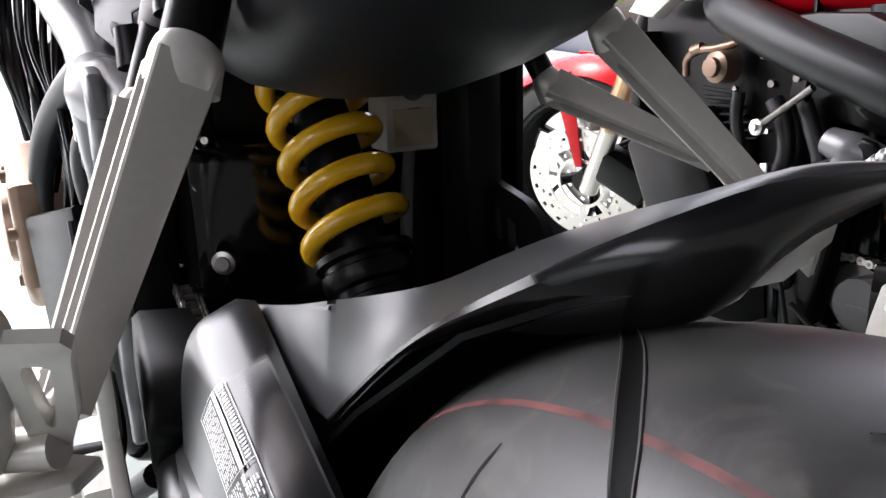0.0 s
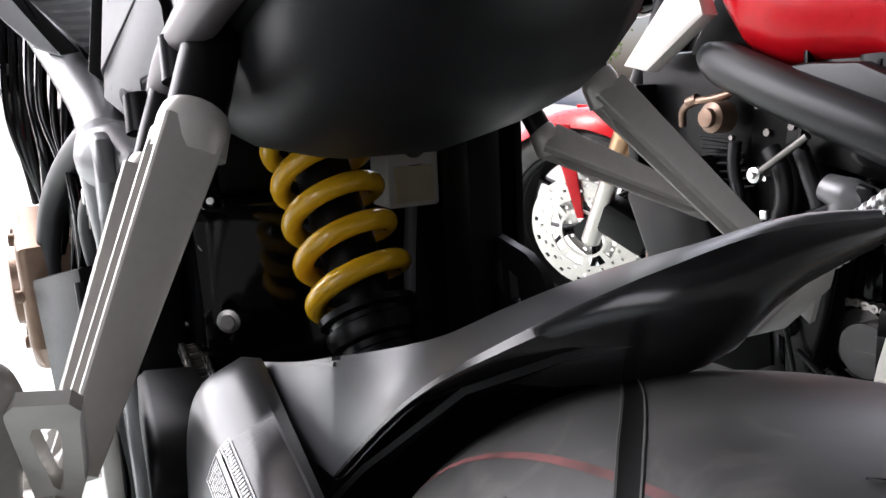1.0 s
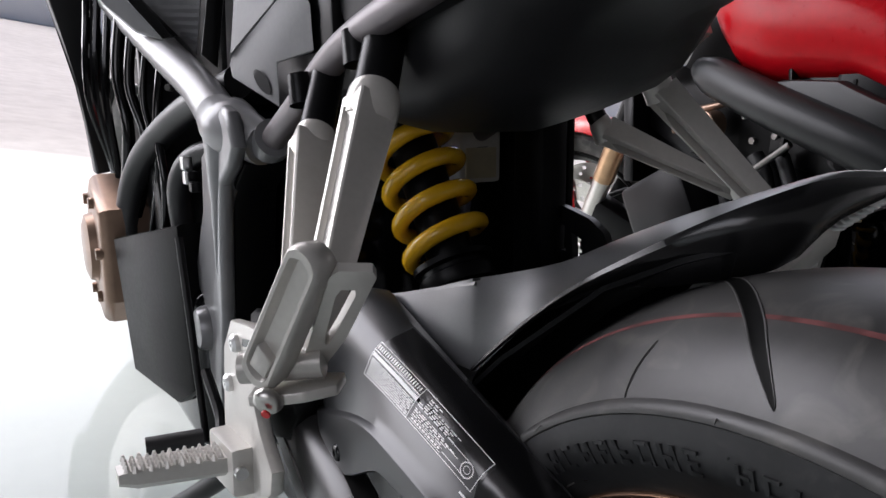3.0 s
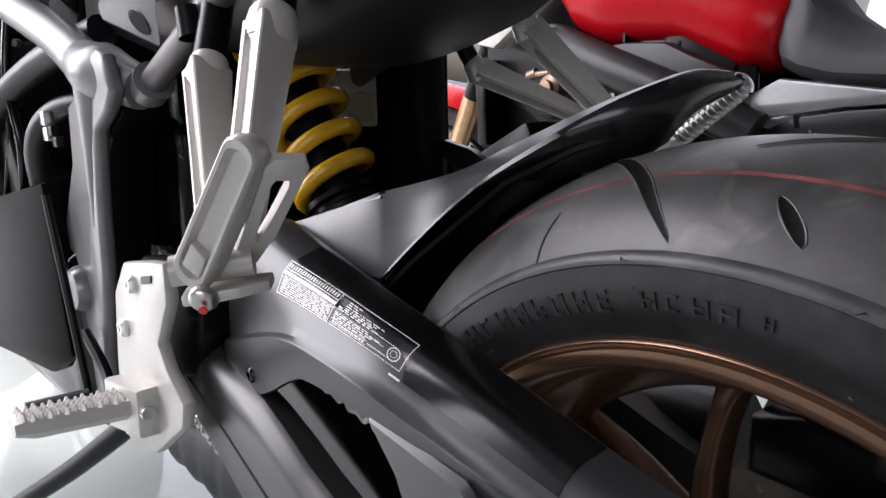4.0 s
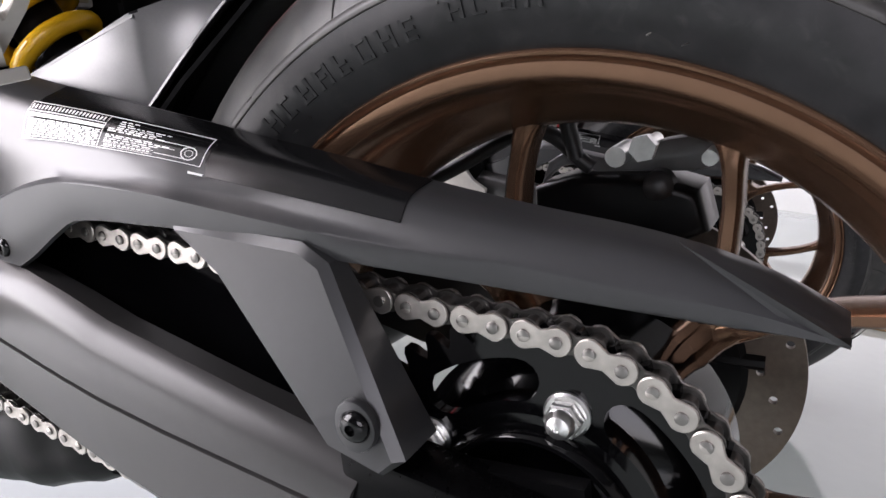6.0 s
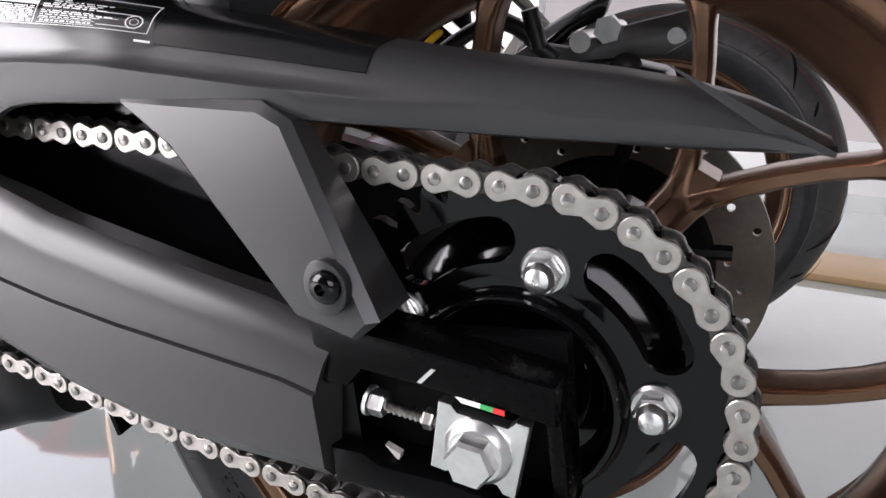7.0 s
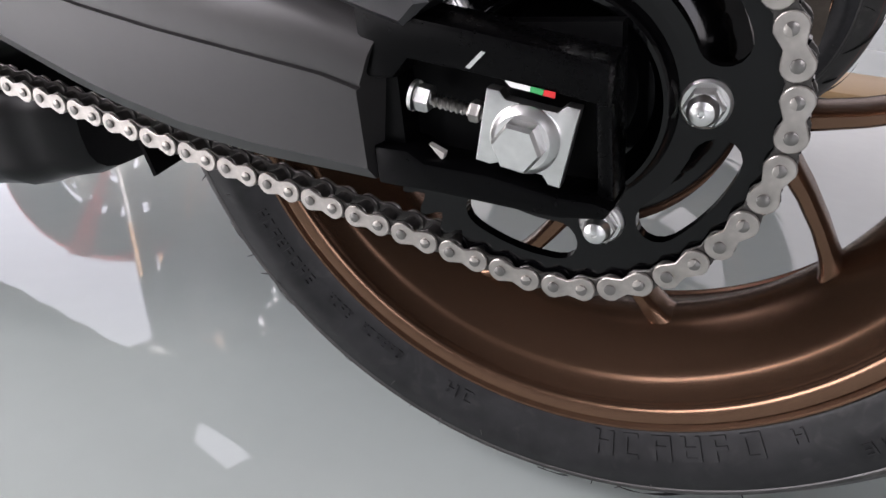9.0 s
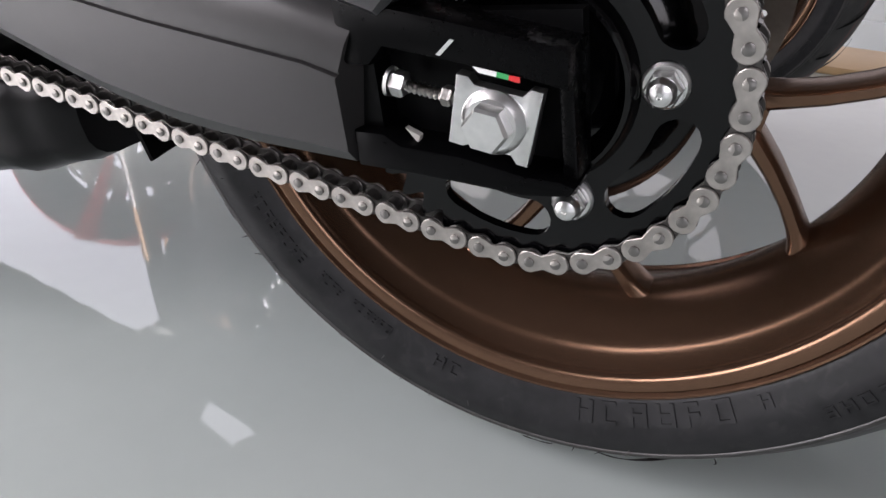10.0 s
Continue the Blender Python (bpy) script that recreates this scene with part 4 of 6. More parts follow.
            strip(y, max(YM + 0.001, y - d), q, q + 0.032)
            y -= d + 0.0012
    for row in range(11):
        q = 0.72 + row * 0.068
        y, stop = YM - 0.004 - 0.006 * (row > 6), Y1 + 0.036 - 0.004 * (row % 3) + 0.02 * (row > 8)
        while y > stop:
            d = pr.uniform(0.002, 0.007)
            if row != 4:
                strip(y, y - d, q, q + (0.045 if row in (2, 5, 6) else 0.032))
            y -= d + 0.0014
    for q in (0.56, 0.68):
        strip(YM - 0.003, Y1 + 0.034, q, q + 0.014)
    y = YM - 0.005
    while y > Y1 + 0.036:
        d = pr.uniform(0.0015, 0.004)
        strip(y, y - d, 0.60, 0.65)
        y -= d + 0.0010
    # the outlined drawing at the label's end
    for k in range(10):
        a0, a1 = 2 * math.pi * k / 10, 2 * math.pi * (k + 1) / 10
        for r in (0.0058, 0.0030):
            pts = [(0.1800 + r * w * math.cos(a), 0.84 + r * w * 42 * math.sin(a)) for a, w in ((a0, 1), (a1, 1), (a1, 0.84), (a0, 0.84))]
            loft([[cover_point(*pts[0], 0.0022), cover_point(*pts[3], 0.0022)], [cover_point(*pts[1], 0.0022), cover_point(*pts[2], 0.0022)]], bm)
    for q in (0.62, 1.06):
        strip(0.203, 0.180, q, q + 0.022)
    strip(0.203, 0.190, 0.84, 0.86)
    strip(0.176, 0.166, 0.33, 0.37)
    part("caution_label", bm, PRINT, cover, "white printed caution label in fine unreadable rows")
    return cover


# free edge and crest of the hugger: share of the way, x, y, z
EDGE = [(0, -0.0771, 0.2601, 0.2214), (0.13, -0.0690, 0.2339, 0.2477), (0.26, -0.0622, 0.2049, 0.2733), (0.39, -0.0555, 0.1764, 0.2950), (0.52, -0.0447, 0.1484, 0.3139), (0.65, -0.0300, 0.1221, 0.3315), (0.78, -0.0070, 0.1010, 0.3463), (0.89, 0.0300, 0.0900, 0.3561), (1, 0.0809, 0.0885, 0.3549)]
CREST = [(0.0, -0.0706, 0.2685, 0.2808), (0.13, -0.0515, 0.2415, 0.2890), (0.26, -0.0320, 0.2180, 0.2984), (0.39, -0.0120, 0.1976, 0.3123), (0.52, 0.0030, 0.1736, 0.3257), (0.65, 0.0158, 0.1463, 0.3383), (0.78, 0.0305, 0.1178, 0.3498), (0.89, 0.0515, 0.0980, 0.3585), (1.0, 0.0830, 0.0920, 0.3570)]


def on_curve(table, u):
    """A smooth curve through a table's places."""
    n = len(table) - 1
    k = min(n - 1, max(i for i in range(n) if table[i][0] <= u or i == 0))
    t = (u - table[k][0]) / (table[k + 1][0] - table[k][0])
    p = [Vector(table[min(n, max(0, k + j))][1:]) for j in (-1, 0, 1, 2)]
    return 0.5 * (2 * p[1] + (p[2] - p[0]) * t + (2 * p[0] - 5 * p[1] + 4 * p[2] - p[3]) * t * t + (3 * p[1] - p[0] - 3 * p[2] + p[3]) * t ** 3)


def hugger_edge(u):
    """The free edge of the hugger, from its left corner back and across to its tip."""
    return on_curve(EDGE, u)


def hugger(bike):
    # y, height of the lip, height of the upper edge, height at the middle
    table = [(0.425, 0.2300, 0.2350, 0.217), (0.4005, 0.2245, 0.2412, 0.215), (0.3545, 0.2219, 0.2538, 0.220), (0.309, 0.2191, 0.2672, 0.232), (0.265, 0.2188, 0.2795, 0.245)]
    rings = []
    for y, lip, edge, mid in table:
        w, out = 0.086, -0.0708 - 0.0937 * (y - 0.265)
        rings.append([(out, y, edge), (out + 0.007, y, edge - 0.003), (-w / 2, y, (edge + mid) / 2), (0.0, y, mid), (w * 0.6, y, (edge + mid) / 2 - 0.004), (w, y, edge - 0.006), (w + 0.002, y, lip)])
    hug = part("rear_hugger", shell(rings, 0.0022), PLASTIC_DARK, bike, "dark satin plastic rear wheel hugger", smooth=35)
    # the side skin, from the front corner back and across the tyre to the tip
    deep = [(0.0, 0.002), (0.30, 0.004), (0.42, 0.011), (0.52, 0.022), (0.65, 0.036), (0.78, 0.041), (0.84, 0.037), (0.89, 0.024), (0.96, 0.013), (1.0, 0.007)]
    skin, crown, rear = [], [], []
    for y, lip, edge, mid in table[:-1]:
        top, e = Vector((-0.0708 - 0.0937 * (y - 0.265), y, edge)), Vector((-0.0805 - 0.085 * (y - 0.265), y, lip))
        half = top.lerp(e, 0.5) + Vector((-0.0015, 0, 0))
        skin.append([top, top.lerp(half, 0.5) + Vector((-0.0008, 0, 0)), half, half.lerp(e, 0.6), e])
    for k in range(33):
        u = k / 32
        e, top = hugger_edge(u), on_curve(CREST, u)
        d = stations(deep, u)[0]
        flat_dir = Vector((top.y, top.z)).normalized()
        arc = Vector((top.x + 0.003, *(flat_dir * 0.342)))
        back = Vector((arc.x + 0.01, arc.y + 0.055, arc.z - 0.048))
        half = top.lerp(e, 0.5) + Vector((-0.0022, -0.0012, 0.0018))
        skin.append([top, top.lerp(half, 0.5) + Vector((-0.0008, 0, 0.0008)), half, half.lerp(e, 0.6) + Vector((-0.0008, 0, 0.0003)), e])
        if u < 0.66:
            crown.append([back, arc + Vector((0, 0.012, -0.002)), top + Vector((0.003, 0.003, -0.002)), top])
        k2 = 0.6 * max(0.0, min(1.0, (0.82 - u) / 0.25))   # tucked under towards the front
        rear.append([e + Vector((0, 0.0004, 0.0006)), e + Vector((-0.0004, -0.0016 - 0.05 * d, -0.06 * d)), e + Vector((0.0005, -0.0022 - (0.16 - 0.5 * k2) * d, -0.25 * d)), e + Vector((0.003, -0.0018 - (0.16 - k2) * d, -0.55 * d)), e + Vector((0.006, -0.0004 - (0.06 - 1.2 * k2) * d, -0.85 * d)), e + Vector((0.008, 0.003 + 1.4 * k2 * d, -d))])
    part("side_skin", shell(skin, 0.0018), PLASTIC_DARK, hug, smooth=70)
    # same plastic as the skin, coloured black for the shade inside the hugger
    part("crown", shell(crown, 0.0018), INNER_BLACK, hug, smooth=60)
    # the rim's shade is in its darker copy of the hugger plastic
    part("rear_rim", shell(rear, 0.0018), SHADED_PLASTIC, hug, "glossy rolled rear rim of the hugger, its shade coloured black", smooth=60)
    tip = [hugger_edge(1.0), on_curve(CREST, 1.0)]
    part("tip_cap", tube([tip[0] + Vector((0, 0.002, -0.006)), tip[0].lerp(tip[1], 0.5) + Vector((0.003, 0, -0.003)), tip[1] + Vector((0, 0, -0.002))], [0.004, 0.005, 0.003], 10), SHADED_PLASTIC, hug)
    return hug


def shock(bike):
    low, high = Vector((0.007, 0.441, 0.254)), Vector((-0.004, 0.541, 0.410))
    d = (high - low).normalized()
    s1 = d.cross(Vector((1, 0, 0))).normalized()
    s2 = d.cross(s1)
    body = bmesh.new()
    ax = along(low - d * 0.085, high)
    lathe([(0.0, 0.0), (0.0, 0.020), (0.020, 0.024), (0.040, 0.0265), (0.042, 0.031), (0.049, 0.031), (0.051, 0.028), (0.056, 0.028), (0.058, 0.034), (0.064, 0.036), (0.070, 0.036), (0.072, 0.032), (0.076, 0.032), (0.078, 0.038), (0.083, 0.038), (0.086, 0.0225), (0.20, 0.0225), (0.285, 0.020), (0.30, 0.0)], 36, bm=body, close=False)
    unit = part("shock_absorber", moved(body, ax), SATIN_BLACK, bike, "black rear shock absorber body")
    path = []
    turns, n = 5.2, 26
    for k in range(int(turns * n) + 1):
        a = 2 * math.pi * k / n + SPRING_TURN
        path.append(low + d * (0.004 + 0.0335 * k / n) + (s1 * math.cos(a) + s2 * math.sin(a)) * 0.0365)
    part("spring", tube(path, 0.0082, 12, steps=1), YELLOW, unit, "bright yellow enamelled coil spring")
    return unit


def peg_hangers(bike):
    for sgn in (1, -1):
        shaped(HANG if sgn > 0 else MIRROR @ HANG @ MIRROR)

        def at(x, y, z):
            return Vector((x * sgn, y, z))

        def arm(top, bottom, w0, w1, bm):
            """A flat-faced cast arm with a raised rim on its outer face."""
            top, bottom = Vector(top), Vector(bottom)
            d = (bottom - top).normalized()
            f = Vector((-0.93 * sgn, -0.28, 0.05))
            f = (f - d * f.dot(d)).normalized()     # outer face
            s = d.cross(f).normalized()
            rings = []
            for t in (0.0, 0.05, 0.09, 0.105, 0.12, 0.15, 0.22, 0.35, 0.5, 0.65, 0.78, 0.86, 0.90, 0.92, 0.96, 1.0):
                c = top.lerp(bottom, t)
                w = (w0 + (w1 - w0) * t) * (1.0 - 0.06 * math.sin(math.pi * t))
                h, hi = (0.0155 - 0.003 * t) * slim, (0.0150 - 0.0125 * t) * slim
                dip = 0.0035 if 0.07 < t < 0.95 else 0.0006
                inside = 0.10 < t < 0.91
                deep = min(0.015, h + hi - 0.006) if inside else 0.0004
                hole = 0.66 * (1 - (abs(t - 0.505) / 0.405) ** 10) ** 0.5 if inside else 0.05
                hole = max(0.05, hole)
                outer = [(1, 0.80), (0.97, 0.93), (0.86, 1.0), (0.60, 1.0), (0.48, None), (-0.48, None), (-0.60, 1.0), (-0.86, 1.0), (-0.97, 0.93), (-1, 0.80)]
                ring = [c + s * w * p + f * (h * q if q else h - dip) for p, q in outer]
                hole2 = hole if sgn > 0 else min(hole, 0.30)
                inner = [(-1, -hi * 0.8), (-0.96, -hi * 0.94), (-0.86, -hi), (-hole, -hi), (-hole * 0.86, -hi + deep), (hole2 * 0.86, -hi + deep), (hole2, -hi), (0.86, -hi), (0.96, -hi * 0.94), (1, -hi * 0.8)]
                ring += [c + s * w * p + f * q for p, q in inner]
                rings.append(ring)
            loft(rings, bm, close=True, caps=True)
            return f

        bm = bmesh.new()
        base = at(-0.193, 0.232, 0.262)
        slim = 1.0 if sgn > 0 else 0.80
        heads = ((at(-0.122, 0.309, 0.394), 0.0178), (at(-0.134, 0.388, 0.368), 0.0150))
        if sgn > 0:
            arm(at(-0.124, 0.307, 0.392), base + at(0, -0.005, 0), 0.0115, 0.0105, bm)
            arm(at(-0.136, 0.385, 0.366), base + at(0, 0.024, 0.004), 0.0098, 0.0085, bm)
        else:
            # this side's arms lie further apart and meet on a thin web over the base
            shaped(None)
            heads = ((Vector((0.149, 0.338, 0.409)), 0.0132), (Vector((0.147, 0.405, 0.373)), 0.0112))
            arm((0.151, 0.336, 0.405), (0.237, 0.243, 0.266), 0.0112, 0.0105, bm)
            arm((0.149, 0.403, 0.370), (0.236, 0.325, 0.313), 0.0090, 0.0078, bm)
            web = [Vector(p) for p in ((0.232, 0.330, 0.312), (0.206, 0.300, 0.338), (0.196, 0.282, 0.330), (0.236, 0.236, 0.272), (0.248, 0.250, 0.246), (0.252, 0.290, 0.268))]
            loft([[p + Vector((q, 0.3 * q, 0)) for p in web] for q in (0.003, 0.011)], bm, close=True, caps=True)
        for p, r in heads:
            tube([p + at(0.003, 0.003, 0.006), p + at(0.001, 0.001, 0.002), p - at(0.004, 0.002, 0.012)], [r * 0.88, r * 0.97, r], 20, bm=bm)
        hanger = part("peg_hanger", bm, CAST, bike, "cast silver passenger footpeg hanger", smooth=30)
        bm = bmesh.new()
        for p, r in heads:
            r *= 0.82
            tube([p + at(0.002, 0.002, 0.004), p + at(0.022, 0.020, 0.055)], [r, r * 0.95], 18, bm=bm)
            q = p + at(0.004, 0.030, 0.034)
            tube([q + at(0, 0.006, 0.012), q - at(0, 0, 0.010)], [0.0095, 0.011], 14, bm=bm)
        part("hanger_boss", bm, SATIN_BLACK, hanger, "black subframe bosses above the hanger")
        if sgn < 0:
            lo, hi = Vector((0.190, 0.198, 0.309)), Vector((0.190, 0.142, 0.352))
            profile = [(0.0, 0.0), (0.0, 0.0085)]
            for k in range(11):
                profile += [(0.004 + 0.0058 * k, 0.0105), (0.0064 + 0.0058 * k, 0.0105), (0.0068 + 0.0058 * k, 0.0086), (0.0094 + 0.0058 * k, 0.0086)]
            bm = moved(lathe(profile + [(0.070, 0.0100), (0.073, 0.0070), (0.074, 0.0)], 14, close=False), along(lo, hi))
            part("passenger_peg", bm, ZINC, hanger, "bright knurled passenger footpeg, folded up")
            part("clevis", prism([(0.262, 0.262), (0.236, 0.300), (0.214, 0.312), (0.196, 0.306), (0.200, 0.288), (0.228, 0.258), (0.250, 0.248)], 0.176, 0.204, 0.003), CAST, hanger)
            continue
        # the clevis: a bent base plate, a cheek and a knuckle
        def plate(outline, origin, u, v, thick, slot=None, bevel=0.0012):
            """A plate in the plane of u and v, with an optional slot through it."""
            w = u.cross(v).normalized() * thick
            bm = bmesh.new()
            if slot is None:
                a = [bm.verts.new(origin + u * p + v * q - w / 2) for p, q in outline]
                face = bm.faces.new(a)
                out = bmesh.ops.extrude_face_region(bm, geom=[face])
                bmesh.ops.translate(bm, vec=w, verts=[g for g in out["geom"] if isinstance(g, bmesh.types.BMVert)])
                bmesh.ops.recalc_face_normals(bm, faces=bm.faces)
                bmesh.ops.bevel(bm, geom=bm.edges[:], offset=bevel, segments=2, affect="EDGES", profile=0.5, clamp_overlap=True)
            else:
                rows = []
                for k in (0, 0.16, 0.84, 1):
                    c = 1.0 if k in (0.16, 0.84) else 0.94
                    rows.append([origin + u * p * c + v * q * c + w * (k - 0.5) for p, q in outline])
                inner = [[origin + u * p + v * q + w * (k - 0.5) for p, q in slot] for k in (1, 0)]
                loft(rows + inner + rows[:1], bm, close=True)
            return bm

        def capsule(length, r0, r1, n=7):
            """An oblong with round ends, from 0 to length along the second axis."""
            pts = [(r1 * math.cos(math.pi * k / n), length + r1 * 0.85 * math.sin(math.pi * k / n)) for k in range(n + 1)]
            return pts + [(-r0 * math.cos(math.pi * k / n), -r0 * 0.85 * math.sin(math.pi * k / n)) for k in range(n + 1)]

        along_u = at(-0.55, -0.83, 0.0).normalized()
        along_v = at(0.83, -0.55, 0.12).normalized()
        part("clevis", plate([(-0.012, -0.022), (0.012, -0.020), (0.016, -0.006), (0.016, 0.010), (0.010, 0.026), (-0.010, 0.026), (-0.018, 0.004)], at(-0.214, 0.212, 0.247), along_u, along_v, 0.006), CAST, hanger)
        cheek = plate([(-0.016, -0.016), (0.006, -0.018), (0.010, 0.002), (0.002, 0.014), (-0.008, 0.020), (-0.018, 0.006)], at(-0.214, 0.236, 0.258), at(-0.83, 0.55, 0).normalized(), Vector((0, -0.15, 1.0)).normalized(), 0.010, bevel=0.003)
        part("clevis_cheek", cheek, CAST, hanger)
        part("knuckle", tube([at(-0.236, 0.226, 0.259), at(-0.200, 0.203, 0.262)], [0.0085, 0.0085], 16), CAST, hanger)
        lo, hi = at(-0.2265, 0.212, 0.262), at(-0.2165, 0.1655, 0.3225)
        d = (hi - lo).normalized()
        f = at(-0.85, -0.5, 0.0)
        f = (f - d * f.dot(d)).normalized()
        s = d.cross(f).normalized()
        length = (hi - lo).length

        def oblong(r0, r1, cut, lift):
            return [lo + d * (cut + q) + s * p + f * lift for p, q in capsule(length - 2 * cut, r0, r1)]

        rings = [oblong(0.0080, 0.0070, 0.003, -0.010), oblong(0.0108, 0.0098, 0.001, -0.006), oblong(0.0120, 0.0108, 0, 0.002), oblong(0.0112, 0.0102, 0, 0.0065), oblong(0.0096, 0.0088, 0, 0.008), oblong(0.0078, 0.0070, 0.003, 0.0078), oblong(0.0066, 0.0060, 0.004, 0.0040), oblong(0.0060, 0.0054, 0.005, 0.0024)]
        part("passenger_peg", loft(rings, close=True, caps=True), CAST, hanger, "folded cast passenger footpeg with a hollow back", smooth=35)
        part("peg_boss", plate([(-0.0060, 0.000), (0.0060, 0.000), (0.0058, 0.013), (-0.0058, 0.016)], lo + f * 0.0040, s, d, 0.0065), CAST, hanger)
        # slotted fork beside the peg
        u0, u1 = at(-0.2000, 0.2080, 0.266), at(-0.2005, 0.1545, 0.3205)
        d = (u1 - u0).normalized()
        side_v = at(0.85, -0.45, 0.1)
        side_v = (side_v - d * side_v.dot(d)).normalized()
        part("peg_fork", plate([(-0.0085, 0.0), (-0.0020, -0.008), (0.0050, -0.006), (0.0095, 0.022), (0.0110, 0.072), (0.0080, 0.0765), (-0.0070, 0.0740), (-0.0105, 0.068)], u0, side_v, d, 0.0075, [(-0.0012, 0.016), (0.0004, 0.013), (0.0016, 0.014), (0.0030, 0.030), (0.0046, 0.058), (0.0034, 0.0625), (-0.0030, 0.0615), (-0.0044, 0.056)]), CAST, hanger, smooth=30)
        bm = lathe([(0.0, 0.0), (0.0, 0.0078), (-0.002, 0.0080), (-0.0045, 0.0068), (-0.006, 0.004), (-0.006, 0.0)], 20, close=False)
        part("peg_bolt", moved(bm, along(at(-0.2285, 0.2040, 0.2475), at(-0.205, 0.225, 0.262))), STEEL, hanger)
        part("paint_mark", moved(lathe([(-0.0062, 0.0), (-0.0062, 0.0024), (-0.0050, 0.0024)], 12, close=False), along(at(-0.2290, 0.2005, 0.2445), at(-0.2055, 0.2215, 0.259))), RED_PRINT, hanger, "small dab of red inspection paint")
    shaped(None)


def rider_pegs(bike):
    shaped(FORE)
    for sgn in (1, -1):
        bm = prism([(0.400, 0.223), (0.440, 0.219), (0.492, 0.211), (0.524, 0.180), (0.540, 0.120), (0.552, 0.060), (0.535, 0.026), (0.470, 0.040), (0.400, 0.085), (0.392, 0.108), (0.420, 0.130), (0.432, 0.150), (0.402, 0.190)], -0.182 * sgn, -0.170 * sgn, 0.003)
        prism([(0.445, 0.110), (0.530, 0.100), (0.535, 0.052), (0.450, 0.066)], -0.200 * sgn, -0.176 * sgn, 0.004, bm=bm)
        bracket = part("footpeg_bracket", bm, CAST, bike, "cast silver footpeg bracket")
        part("bracket_slot", prism([(0.424, 0.2100), (0.446, 0.2060), (0.448, 0.1990), (0.426, 0.2030)], -0.1835 * sgn, -0.181 * sgn), GLOSS_BLACK, bracket)
        for by, bz in ((0.505, 0.150), (0.470, 0.196), (0.522, 0.050)):
            bolt = lathe([(-0.181, 0.0), (-0.181, 0.0085), (-0.1855, 0.0085), (-0.1880, 0.0060), (-0.1880, 0.0032), (-0.1855, 0.003), (-0.1855, 0.0)], 18, (by, bz), close=False)
            if sgn < 0:
                moved(bolt, Matrix.Scale(-1, 4, (1, 0, 0)))
            part("bracket_bolt", bolt, ZINC, bracket)
        part("peg_pin", tube([(-0.193 * sgn, 0.440, 0.090), (-0.193 * sgn, 0.520, 0.084)], 0.0055, 12), ZINC, bracket)
        rings = []
        for t in range(7):
            x = (-0.198 - 0.0145 * t) * sgn
            w, h = 0.017 - 0.0008 * t, 0.010
            if t == 6:
                w, h = 0.010, 0.006
            y, z = 0.478, 0.088 + 0.001 * t
            rings.append([(x, y - w, z - h * 0.3), (x, y - w, z + h), (x, y + w, z + h), (x, y + w, z - h * 0.3), (x, y + w * 0.4, z - h), (x, y - w * 0.4, z - h)])
        peg = part("footpeg", loft(rings, close=True, caps=True), CAST, bracket, "cast footpeg with a toothed tread", smooth=25)
        teeth = bmesh.new()
        for i in range(13):
            for j in range(4):
                bmesh.ops.create_cone(teeth, cap_ends=True, segments=6, radius1=0.0031, radius2=0.0011, depth=0.005, matrix=Matrix.Translation(((-0.204 - 0.0062 * i) * sgn, 0.466 + 0.008 * j - 0.004 * (i % 2), 0.1005 + 0.0004 * i)))
        part("tread", teeth, CAST, peg)
        part("return_spring", tube([(-0.194 * sgn + 0.006 * math.cos(k * 0.9), 0.478 + 0.0012 * k - 0.012, 0.088 + 0.006 * math.sin(k * 0.9)) for k in range(24)], 0.0013, 6, steps=2), STEEL, bracket)
    shaped(None)


